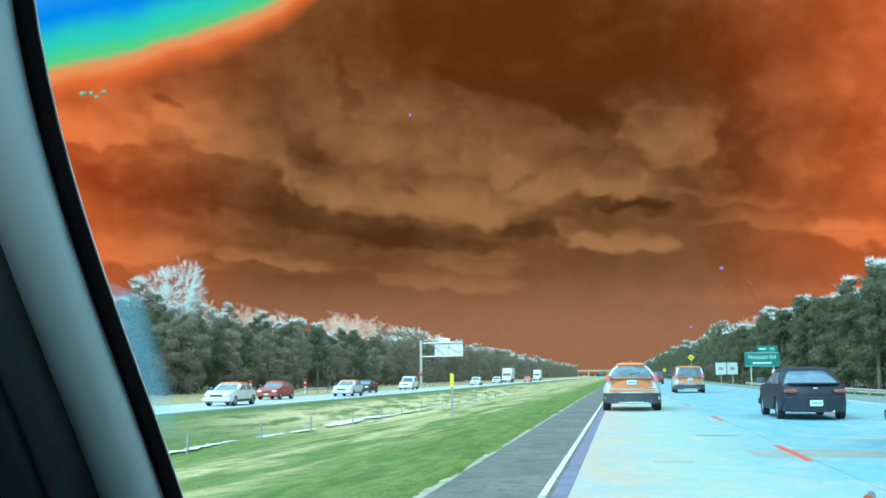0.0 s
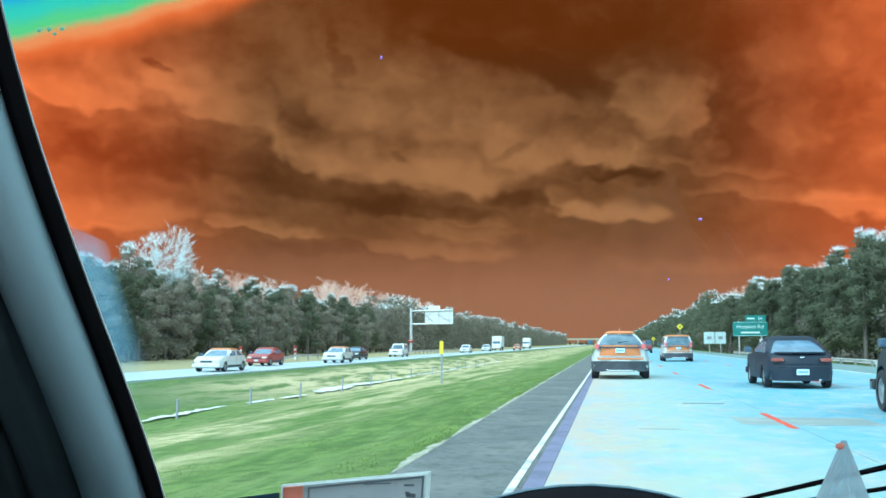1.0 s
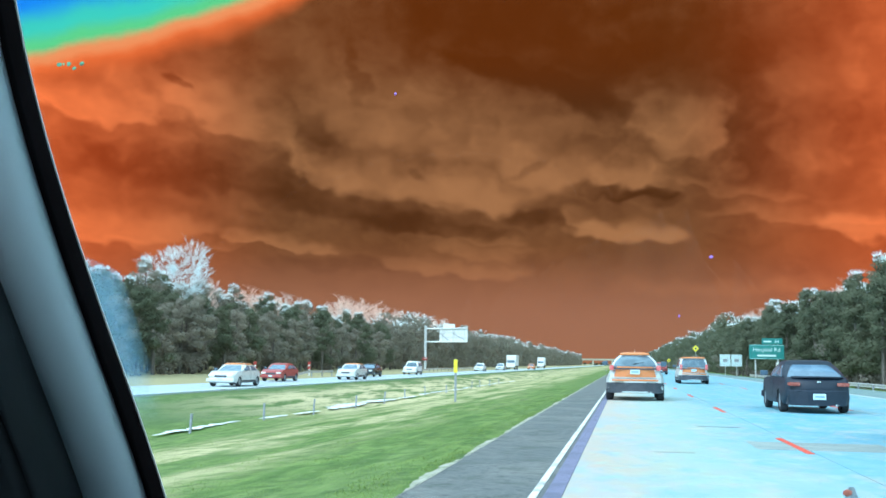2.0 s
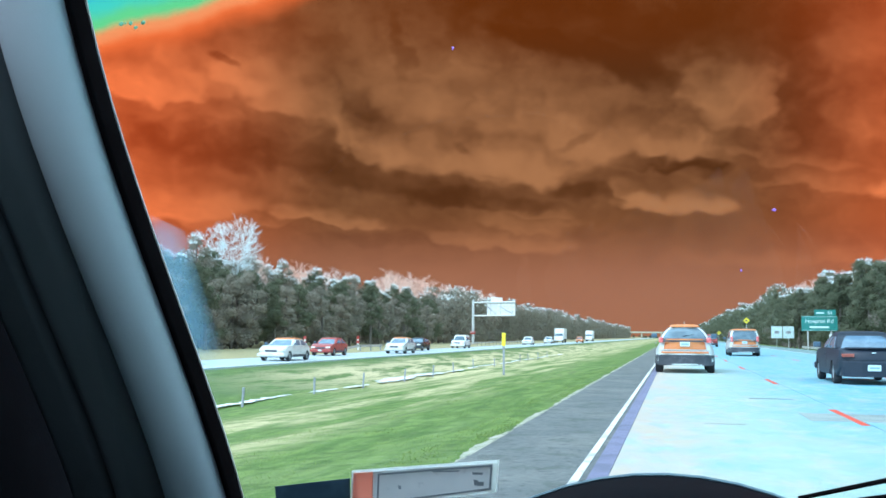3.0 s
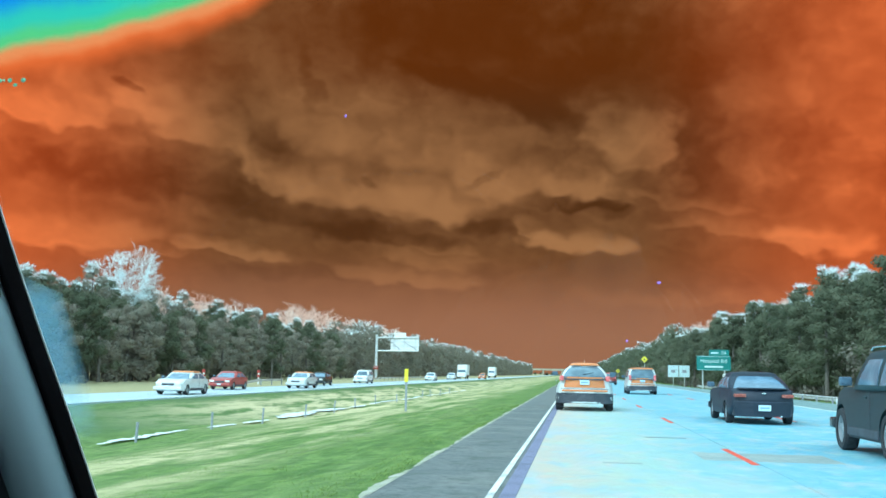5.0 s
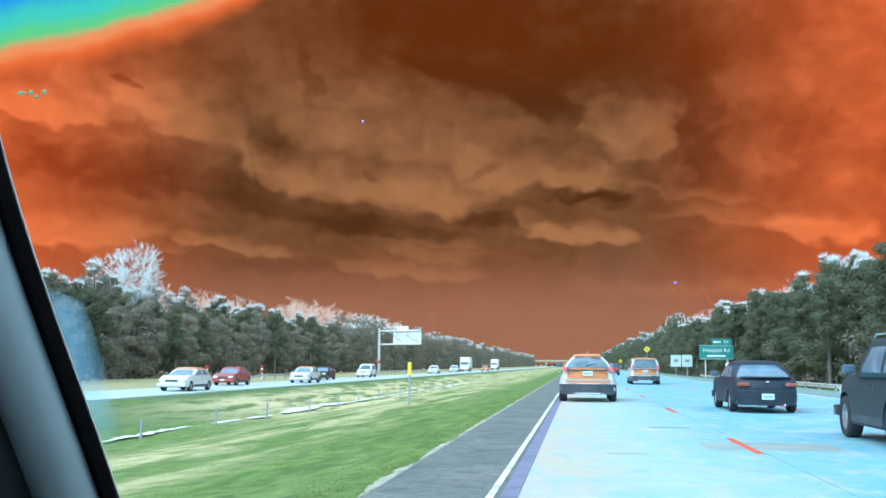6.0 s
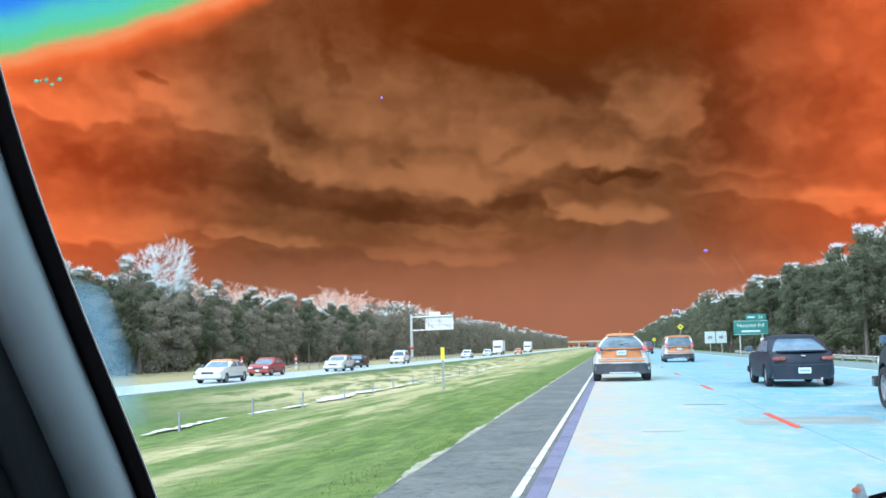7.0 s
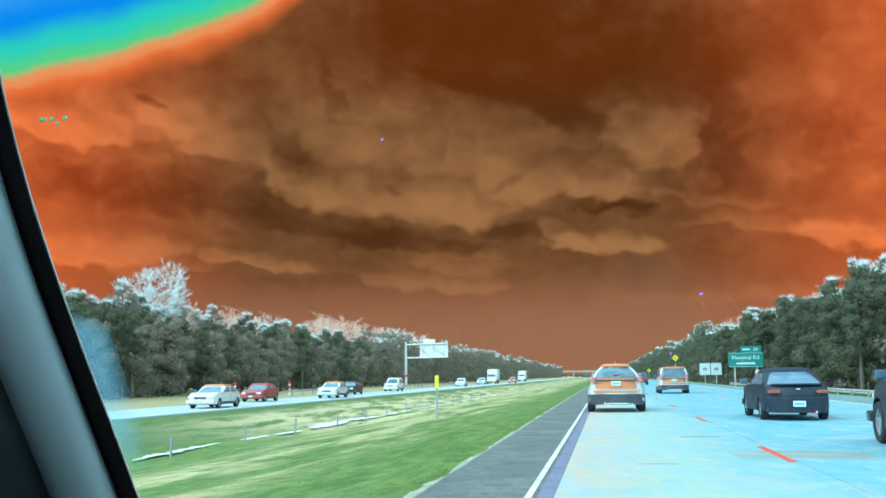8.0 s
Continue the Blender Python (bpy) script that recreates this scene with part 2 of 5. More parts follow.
M["bark"] = material("bark", (0.17, 0.15, 0.13), 0.95, 0, [(4, 5, 0.4, 0.65, (0.10, 0.09, 0.08), 0.8)], 0.6, 20)
# bare twigs, and the bright rim painted along the treetops
M["pale_twig_and_rim"] = leafy("pale_twigs_and_rim", (0.82, 0.92, 0.93), (0.94, 0.95, 0.95), thin=0.4)
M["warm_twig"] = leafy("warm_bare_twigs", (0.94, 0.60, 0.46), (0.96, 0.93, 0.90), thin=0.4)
M["needles"] = leafy("dark_pine_foliage", (0.130, 0.155, 0.104), (0.215, 0.230, 0.155), thin=0.5)
M["oakleaf"] = leafy("grey_green_foliage", (0.275, 0.258, 0.205), (0.385, 0.345, 0.280), thin=0.5)
M["brush"] = leafy("brown_grey_brush", (0.19, 0.175, 0.15), (0.30, 0.27, 0.22), thin=0.4)
M["grass_blade"] = leafy("grass_blades", (0.15, 0.27, 0.07), (0.30, 0.39, 0.13), thin=0.5)


def road_material():
    """Pale worn concrete: warm and peach-coloured beside the left edge, cooler to the right."""
    m = bpy.data.materials.new("pale_concrete")
    m.use_nodes = True
    N = Nodes(m.node_tree)
    b = m.node_tree.nodes["Principled BSDF"]
    b.inputs["Roughness"].default_value = 0.6
    co = N.add("ShaderNodeNewGeometry").outputs["Position"]
    s = N.add("ShaderNodeSeparateXYZ")
    N.link(co, s.inputs[0])
    slow = N.noise(co, 0.35, 4.0).outputs[0]
    x = N.math("ADD", s.outputs[0], N.math("MULTIPLY_ADD", slow, 1.6, -0.8))
    c = N.mix(N.smooth(x, -0.6, 1.1), (0.57, 0.45, 0.36), (0.36, 0.50, 0.44))
    c = N.mix(N.smooth(x, 0.6, 3.4), c, (0.105, 0.40, 0.51))
    c = N.mix(N.smooth(N.noise(co, 1.4, 6.0).outputs[0], 0.45, 0.75, 0.0, 0.35), c, (0.23, 0.44, 0.52))
    for seed, hue in ((3.1, (0.54, 0.44, 0.38)), (9.7, (0.44, 0.57, 0.42)), (17.3, (0.17, 0.46, 0.60))):
        off = N.add("ShaderNodeMapping", Location=(seed, seed * 2, 0))
        N.link(co, off.inputs[0])
        c = N.mix(N.smooth(N.noise(off.outputs[0], 0.7, 6.0).outputs[0], 0.5, 0.72, 0.0, 0.4), c, hue)
    for seed, scale, hue, amount in ((23.0, 2.4, (0.62, 0.50, 0.46), 0.4), (31.0, 3.1, (0.14, 0.44, 0.58), 0.45), (47.0, 6.0, (0.42, 0.62, 0.50), 0.35), (53.0, 0.9, (0.34, 0.50, 0.60), 0.4)):
        off = N.add("ShaderNodeMapping", Location=(seed, seed, 0))
        off.inputs["Scale"].default_value = (1.0, 0.45, 1.0)
        N.link(co, off.inputs[0])
        c = N.mix(N.smooth(N.noise(off.outputs[0], scale, 4.0).outputs[0], 0.5, 0.68, 0.0, amount), c, hue)
    c = N.mix(N.smooth(s.outputs[0], -12.0, -18.0), c, (0.44, 0.53, 0.55))
    streak = N.add("ShaderNodeMapping", Scale=(1.4, 0.06, 1.0))
    N.link(co, streak.inputs[0])
    c = N.mix(N.smooth(N.noise(streak.outputs[0], 1.0, 5.0).outputs[0], 0.5, 0.75, 0.0, 0.30), c, (0.30, 0.50, 0.53))
    N.link(c, b.inputs["Base Color"])
    k = N.add("ShaderNodeBump", Strength=0.25, Distance=0.01)
    N.link(N.noise(co, 25.0, 6.0).outputs[0], k.inputs["Height"])
    N.link(k.outputs[0], b.inputs["Normal"])
    return m


def ground_material():
    """Mown verge grass: green, with straw-coloured drifts along the road and bare patches."""
    m = bpy.data.materials.new("verge_grass")
    m.use_nodes = True
    N = Nodes(m.node_tree)
    b = m.node_tree.nodes["Principled BSDF"]
    b.inputs["Roughness"].default_value = 0.95
    b.inputs["Specular IOR Level"].default_value = 0.15
    co = N.add("ShaderNodeNewGeometry").outputs["Position"]
    s = N.add("ShaderNodeSeparateXYZ")
    N.link(co, s.inputs[0])
    st = N.add("ShaderNodeMapping", Scale=(1.0, 0.20, 1.0))
    N.link(co, st.inputs[0])
    big = N.noise(st.outputs[0], 0.22, 5.0).outputs[0]
    fine = N.noise(st.outputs[0], 3.5, 6.0).outputs[0]
    c = N.mix(N.smooth(fine, 0.3, 0.7), (0.080, 0.155, 0.040), (0.175, 0.265, 0.075))
    c = N.mix(N.smooth(N.noise(st.outputs[0], 0.8, 5.0).outputs[0], 0.48, 0.72, 0, 0.5), c, (0.205, 0.265, 0.110))
    c = N.mix(N.smooth(N.noise(co, 7.0, 5.0).outputs[0], 0.5, 0.72, 0, 0.25), c, (0.30, 0.31, 0.16))
    c = N.mix(N.smooth(N.noise(st.outputs[0], 1.7, 6.0, 0.65).outputs[0], 0.52, 0.68, 0, 0.55), c, (0.085, 0.13, 0.035))
    c = N.mix(N.smooth(N.noise(co, 2.6, 6.0, 0.7).outputs[0], 0.48, 0.64, 0, 0.70), c, (0.062, 0.118, 0.036))
    c = N.mix(N.smooth(N.noise(co, 4.3, 6.0, 0.7).outputs[0], 0.54, 0.70, 0, 0.30), c, (0.28, 0.32, 0.18))
    # straw drifts run along the slope, strongest half way down
    w = N.math("ADD", s.outputs[0], N.math("MULTIPLY_ADD", big, 6.0, -3.0))
    band = N.math("MULTIPLY", N.smooth(w, -12.4, -9.0), N.smooth(w, -3.6, -6.6))
    band = N.math("MULTIPLY", band, N.smooth(N.noise(st.outputs[0], 0.55, 6.0, 0.6).outputs[0], 0.40, 0.56))
    c = N.mix(N.math("MULTIPLY", band, N.smooth(N.noise(co, 1.6, 6.0, 0.65).outputs[0], 0.36, 0.58, 0.25, 0.95)), c, (0.56, 0.48, 0.27))
    # ranker, darker grass on the far bank of the ditch
    c = N.mix(N.math("MULTIPLY", N.smooth(w, -14.5, -16.5), N.smooth(N.noise(st.outputs[0], 0.9, 5.0).outputs[0], 0.30, 0.60, 0.25, 0.75)), c, (0.085, 0.150, 0.062))
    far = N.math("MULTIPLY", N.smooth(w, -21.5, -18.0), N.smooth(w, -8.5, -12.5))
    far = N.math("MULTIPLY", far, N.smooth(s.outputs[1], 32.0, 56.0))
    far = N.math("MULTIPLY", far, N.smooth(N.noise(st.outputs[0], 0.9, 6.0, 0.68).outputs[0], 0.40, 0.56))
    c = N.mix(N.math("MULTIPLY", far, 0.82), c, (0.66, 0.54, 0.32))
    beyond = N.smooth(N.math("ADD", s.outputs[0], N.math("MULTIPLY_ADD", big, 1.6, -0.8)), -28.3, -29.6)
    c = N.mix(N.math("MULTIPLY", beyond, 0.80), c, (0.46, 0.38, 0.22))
    N.link(c, b.inputs["Base Color"])
    k = N.add("ShaderNodeBump", Strength=0.6, Distance=0.06)
    N.link(fine, k.inputs["Height"])
    N.link(k.outputs[0], b.inputs["Normal"])
    return m


M["road"] = road_material()
M["ground"] = ground_material()


# ---- mesh helpers ----
def mesh(name, verts, faces, mat):
    d = bpy.data.meshes.new(name)
    d.from_pydata([tuple(v) for v in verts], [], faces)
    d.materials.append(mat)
    d.update()
    return d


def part(name, bm, mat, parent=None, label="", smooth=False):
    """Links a bmesh or mesh data as one mesh object under its thing or part."""
    if isinstance(bm, bmesh.types.BMesh):
        d = bpy.data.meshes.new(name)
        bmesh.ops.recalc_face_normals(bm, faces=bm.faces[:])
        bm.to_mesh(d)
        bm.free()
        d.materials.append(mat)
    else:
        d = bm
    if smooth:
        for p in d.polygons:
            p.use_smooth = True
        if smooth != True:
            d.set_sharp_from_angle(angle=radians(smooth))
    ob = new(name, d)
    ob.parent = parent
    if label:
        ob["label"] = label
    return ob


def thing(name, at=(0, 0, 0), turn=0.0, label="", category="", group="", kind=""):
    ob = new(name)
    ob.matrix_basis = pose(*at, 0, 0, turn)
    return tagged(ob, label, category, group, kind)


def box(bm, x0, x1, y0, y1, z0, z1, bevel=0.0):
    r = bmesh.ops.create_cube(bm, size=1.0)
    vs = r["verts"]
    for v in vs:
        v.co = Vector((x0 if v.co.x < 0 else x1, y0 if v.co.y < 0 else y1, z0 if v.co.z < 0 else z1))
    if bevel:
        es = list({e for v in vs for e in v.link_edges})
        bmesh.ops.bevel(bm, geom=es, offset=bevel, segments=2, profile=0.6, affect="EDGES")
    return bm


def boxed(*a, bevel=0.0):
    return box(bmesh.new(), *a, bevel=bevel)


def tube(points, radii, sides=6):
    """A tapered tube through the points, capped at both ends."""
    bm = bmesh.new()
    rings = []
    for i, p in enumerate(points):
        p = Vector(p)
        a = Vector(points[max(i - 1, 0)])
        b = Vector(points[min(i + 1, len(points) - 1)])
        q = (b - a).to_track_quat("Z", "Y")
        r = radii[i] if isinstance(radii, (list, tuple)) else radii
        rings.append([bm.verts.new(p + q @ Vector((r * math.cos(k * math.tau / sides), r * math.sin(k * math.tau / sides), 0))) for k in range(sides)])
    for u, w in zip(rings, rings[1:]):
        for k in range(sides):
            bm.faces.new((u[k], u[(k + 1) % sides], w[(k + 1) % sides], w[k]))
    bm.faces.new(rings[0][::-1])
    bm.faces.new(rings[-1])
    return bm


def slab(outline, x0, x1, bevel=0.0, segments=2):
    """A side outline of (y, z) points, drawn out from x0 to x1."""
    bm = bmesh.new()
    a = [bm.verts.new((x0, y, z)) for y, z in outline]
    b = [bm.verts.new((x1, y, z)) for y, z in outline]
    n = len(outline)
    bm.faces.new(a)
    bm.faces.new(b[::-1])
    for i in range(n):
        bm.faces.new((a[i], b[i], b[(i + 1) % n], a[(i + 1) % n]))
    if bevel:
        caps = [e for e in bm.edges if all(v in a for v in e.verts) or all(v in b for v in e.verts)]
        bmesh.ops.bevel(bm, geom=caps, offset=bevel, segments=segments, profile=0.6, affect="EDGES")
    return bm


def sheet(corners, thick=0.008):
    """A flat four-cornered plate with a little thickness."""
    c = [Vector(p) for p in corners]
    n = (c[1] - c[0]).cross(c[3] - c[0]).normalized() * thick
    bm = bmesh.new()
    a = [bm.verts.new(p) for p in c]
    b = [bm.verts.new(p - n) for p in c]
    bm.faces.new(a)
    bm.faces.new(b[::-1])
    for i in range(4):
        bm.faces.new((a[i], b[i], b[(i + 1) % 4], a[(i + 1) % 4]))
    return bm


# ---- ground: one sheet, a shallow ditch between the two roadways ----
PROFILE = [(-3000, 4.0), (-300, 0.5), (-60, -0.45), (-44, -0.55), (-32.6, -0.64), (-31.2, -0.60), (-22, -0.60), (-20.5, -0.66), (-17.5, -0.98), (-15.2, -1.22), (-13.6, -1.26),
           (-11.5, -1.08), (-8, -0.66), (-5, -0.33), (-2.6, -0.07), (-1.9, -0.06), (13.2, -0.06), (14.2, -0.42), (17, -0.55), (22, -0.5), (60, -0.2), (300, 0.5), (3000, 4.0)]


def height(x):
    for (a, za), (b, zb) in zip(PROFILE, PROFILE[1:]):
        if x <= b:
            return za + (zb - za) * (x - a) / (b - a)
    return PROFILE[-1][1]


def rough(x, y):
    """The unevenness of the open ground; both roadways are flat."""
    if -31.6 < x < -21.5 or -2.4 < x < 13.7:
        return 0.0
    return noise.noise(Vector((x * 0.35, y * 0.12, 0))) * 0.09 + noise.noise(Vector((x * 1.1, y * 0.5, 3))) * 0.04


def build_ground():
    xs = [-3000, -1000, -300, -120, -60, -50, -44, -40, -36, -32.6, -31.2, -22] + [-21 + i * 0.5 for i in range(38)] + [-1.9, 13.2, 13.6, 14.2, 15.5, 17, 19, 22, 30, 60, 150, 300, 1000, 3000]
    ys = [-60, -20] + [i * 1.5 for i in range(60)] + [90 + i * 8 for i in range(40)] + [430, 480, 560, 700, 900, 1300, 2000, 3000, 4500]
    v = []
    for y in ys:
        for x in xs:
            v.append((x, y, height(x) + rough(x, y)))
    n = len(xs)
    f = [(j * n + i, j * n + i + 1, (j + 1) * n + i + 1, (j + 1) * n + i) for j in range(len(ys) - 1) for i in range(n - 1)]
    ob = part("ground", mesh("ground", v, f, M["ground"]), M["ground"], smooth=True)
    tagged(ob, "mown green median and verge with straw-coloured drifts", "ground", kind="structure")


build_ground()


# ---- roadways ----
Y0, Y1 = -40.0, 1500.0
road = tagged(part("road", boxed(-0.55, 12.9, Y0, Y1, -0.3, -0.012), M["tar"]), "pale concrete roadway with worn red lane dashes", "road", kind="structure")
for a, b in ((-0.55, 2.61), (2.622, 6.23), (6.242, 9.95)):
    part("lane_slab", boxed(a, b, Y0, Y1, -0.14, 0.0), M["road"], road)
tagged(part("shoulder", boxed(9.954, 12.9, Y0, Y1, -0.14, -0.002), M["teal_asphalt"]), "grey-green asphalt shoulder beside the guard rail", "shoulder", kind="structure")
part("edge_line", boxed(9.80, 9.92, Y0, Y1, -0.01, 0.004), M["line_white"], road, "solid pale edge line")
shoulder = tagged(part("shoulder", boxed(-2.00, -0.552, Y0, Y1, -0.3, -0.004), M["asphalt"]), "dark grey asphalt shoulder beside the median", "shoulder", kind="structure")
part("edge_line", boxed(-0.845, -0.775, Y0, Y1, -0.01, 0.002), M["line_white"], shoulder, "solid pale edge line")
part("edge_strip", boxed(-0.72, -0.556, Y0, Y1, -0.01, 0.001), M["rumble"], shoulder, "violet-grey strip beside the edge line")


def dashes(x, first, count, parent, mat):
    d = None
    for i in range(count):
        y = first + i * 12.19
        if d is None:
            ob = part("lane_dash", boxed(x - 0.055, x + 0.055, 0, 3.05, -0.01, 0.004), mat, parent)
            d = ob.data
        else:
            ob = part("lane_dash", d, mat, parent)
        ob.location = (0, y, 0)


dashes(2.53, 14.6, 30, road, M["line_red"])
dashes(6.23, 17.5, 26, road, M["line_red"])
part("road_patch", boxed(1.9, 3.9, 15.2, 16.7, -0.01, 0.003), M["patch"], road, "grey repair patch")
part("road_patch", boxed(1.4, 2.2, 20.3, 20.42, -0.01, 0.003), M["tar"], road, "dark tar mark")
part("road_patch", boxed(0.4, 0.95, 14.2, 14.32, -0.01, 0.003), M["patch"], road, "grey tar mark")


def gravel_edge():
    bm = bmesh.new()
    r = random.Random(3)
    rows = []
    y = Y0
    while y < 260:
        w0, w1 = -1.97, -2.05 - 0.10 * noise.noise(Vector((0, y * 0.5, 0))) - r.random() * 0.07
        rows.append((bm.verts.new((w0, y, 0.0)), bm.verts.new((w1, y + r.uniform(-0.1, 0.1), -0.025))))
        y += 0.16 if y < 60 else 1.2
    for (a, b), (c, d) in zip(rows, rows[1:]):
        bm.faces.new((a, b, d, c))
    tagged(part("gravel_edge", bm, M["gravel"]), "ragged strip of pale gravel along the asphalt", "gravel", kind="structure")


gravel_edge()
far_road = tagged(part("road", boxed(-28.6, -22.0, Y0, Y1, -0.9, -0.52), M["road"]), "pale concrete roadway for the oncoming traffic", "road", kind="structure")
part("edge_line", boxed(-22.7, -22.55, Y0, Y1, -0.53, -0.516), M["line_white"], far_road)


# ---- ditch water ----
def ditch_water():
    r = random.Random(11)
    y = 22.0
    while y < 130:
        length = r.uniform(2.2, 8)
        bm = bmesh.new()
        n = 34
        rim = []
        for i in range(n + 1):
            t = i / n
            wide = 0.05 + (0.30 * math.sin(math.pi * t) ** 0.6) * r.uniform(0.15, 1.0)
            if 47 < y < 58:
                wide *= 2.6
            cx = -14.4 + 0.22 * math.sin((y + t * length) * 0.31) + 0.18 * noise.noise(Vector((3, (y + t * length) * 0.7, 0)))
            rim.append((bm.verts.new((cx - wide, y + t * length, 0)), bm.verts.new((cx + wide * 0.8, y + t * length, 0))))
        for (a, b), (c, d) in zip(rim, rim[1:]):
            bm.faces.new((a, b, d, c))
        ob = tagged(part("puddle", bm, M["water"]), "long pale puddle in the grassy ditch", "puddle", "puddles in the ditch", "structure")
        ob.location.z = -1.19
        y += length + r.uniform(0.3, 2.2)


ditch_water()


# ---- trees ----
def leaf_cloud(r, clumps, per, size, flat=0.75):
    """Many small bent leaves on the skins of the clumps (centre, radius), shaded softly clump by clump."""
    v, f, soft = [], [], []
    for c, rad in clumps:
        for _ in range(int(per * (rad / 1.2) ** 1.5)):
            d = Vector((r.gauss(0, 1), r.gauss(0, 1), r.gauss(0, 1))).normalized()
            k = rad * (0.55 + 0.5 * r.random())
            p = Vector(c) + Vector((d.x * k, d.y * k, d.z * k * flat))
            n = (d + Vector((r.gauss(0, 0.22), r.gauss(0, 0.22), r.gauss(0.1, 0.22)))).normalized()
            u = n.cross(Vector((r.gauss(0, 1), r.gauss(0, 1), r.gauss(0, 1))))
            if u.length < 0.05:
                continue
            u.normalize()
            w = n.cross(u)
            s = size * r.uniform(0.6, 1.4)
            i = len(v)
            v += [p - u * s, p + w * s * 0.55 + d * s * 0.2, p + u * s, p - w * s * 0.55 + d * s * 0.1]
            f += [(i, i + 2, i + 1), (i, i + 3, i + 2)]
            soft += [(d + n * 0.2 + Vector((0, 0, 0.15))).normalized()] * 4
    return v, f, soft


def leaf_mesh(name, cloud, mat):
    v, f, soft = cloud
    d = mesh(name, v, f, mat)
    d.normals_split_custom_set_from_vertices(soft)
    return d


def sticks(r, segs):
    """Thin three-sided twigs: rows of (start, end, radius)."""
    v, f = [], []
    for a, b, rad in segs:
        a, b = Vector(a), Vector(b)
        d = b - a
        q = d.to_track_quat("Z", "Y")
        i = len(v)
        for k in range(3):
            v.append(a + q @ Vector((rad * math.cos(k * 2.094), rad * math.sin(k * 2.094), 0)))
        v.append(b)
        f += [(i, i + 1, i + 3), (i + 1, i + 2, i + 3), (i + 2, i, i + 3)]
    return v, f


def build_tree(seed, tall, pine, at, crest=False):
    r = random.Random(seed)
    ob = thing("tree", at, 0, "dark green pine at the edge of the roadside wood" if pine else "grey-green leafy tree at the edge of the roadside wood", "tree", "trees of the roadside wood")
    lean = r.uniform(-0.3, 0.3)
    part("trunk", tube([(0, 0, -0.4), (lean * 0.3, 0, tall * 0.35), (lean, 0, tall * 0.9)], [0.2, 0.15, 0.04], 7), M["bark"], ob)
    clumps = []
    n = 30 if pine else 26
    for i in range(n):
        t = (i + r.random() * 0.6) / n
        z = tall * (0.16 + 0.80 * t)
        spread = (2.0 * (1 - t) ** 0.55 + 0.35) if pine else (2.3 * math.sin(math.pi * (0.2 + 0.72 * t)))
        a = r.random() * math.tau
        k = spread * r.uniform(0.15, 0.95)
        clumps.append(((lean * t + k * math.cos(a), k * math.sin(a), z), r.uniform(0.65, 1.15) * (1.1 - 0.35 * t)))
    part("crown", leaf_mesh("crown", leaf_cloud(r, clumps, 270, 0.14), M["needles"] if pine else M["oakleaf"]), None, ob)
    limbs = []
    for c, rad in clumps[::2]:
        limbs.append(((lean * 0.5, 0, c[2] - 1.0), c, 0.05))
    v, f = sticks(r, limbs)
    tagged(part("limbs", mesh("limbs", v, f, M["bark"]), None, ob), kind="stuff")
    # the crown's bright top rim, painted as short pale shoots
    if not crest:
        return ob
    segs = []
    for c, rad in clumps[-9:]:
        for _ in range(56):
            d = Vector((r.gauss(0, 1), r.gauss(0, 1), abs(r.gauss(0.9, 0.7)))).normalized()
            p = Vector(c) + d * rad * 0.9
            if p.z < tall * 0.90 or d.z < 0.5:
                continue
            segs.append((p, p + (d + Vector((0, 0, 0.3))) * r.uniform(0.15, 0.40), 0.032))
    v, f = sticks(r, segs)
    tagged(part("shoots", mesh("shoots", v, f, M["pale_twig_and_rim"]), None, ob, "bright crown rim painted as pale shoots"), kind="stuff")
    return ob


def build_bare(seed, tall, at, mat, label):
    r = random.Random(seed)
    ob = thing("bare_tree", at, 0, label, "tree", "bare trees in the roadside wood")
    part("trunk", tube([(0, 0, -0.4), (0.1, 0, tall * 0.3), (0.0, 0.1, tall * 0.62)], [0.24, 0.17, 0.06], 7), M["bark"], ob)
    segs = []

    def grow(p, d, length, rad, depth):
        q = p + d * length
        segs.append((p, q, rad))
        if depth == 0:
            return
        for _ in range(4 if depth > 1 else 8):
            e = (d + Vector((r.gauss(0, 0.45), r.gauss(0, 0.45), r.gauss(0.14, 0.25)))).normalized()
            grow(p + d * length * r.uniform(0.45, 1.0), e, length * r.uniform(0.55, 0.8), max(rad * 0.62, 0.012), depth - 1)

    for i in range(15):
        a = i * 2.4
        z = tall * (0.22 + 0.027 * i)
        grow(Vector((0.05, 0.05, z)), Vector((math.cos(a) * 0.75, math.sin(a) * 0.75, 0.85)).normalized(), tall * 0.18, 0.034, 4)
    v, f = sticks(r, segs)
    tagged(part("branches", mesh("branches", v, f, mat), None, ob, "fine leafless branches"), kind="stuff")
    return ob


PINES = [build_tree(20 + i, 9.6 + 0.6 * i, True, (-46 - i * 3, 76 + i * 5, -0.55)) for i in range(4)]
LEAFY = [build_tree(40 + i, 8.6 + 0.7 * i, False, (-47 - i * 2.5, 104 + i * 6, -0.55)) for i in range(3)]
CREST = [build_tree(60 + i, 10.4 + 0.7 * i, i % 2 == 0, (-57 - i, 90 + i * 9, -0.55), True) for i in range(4)]


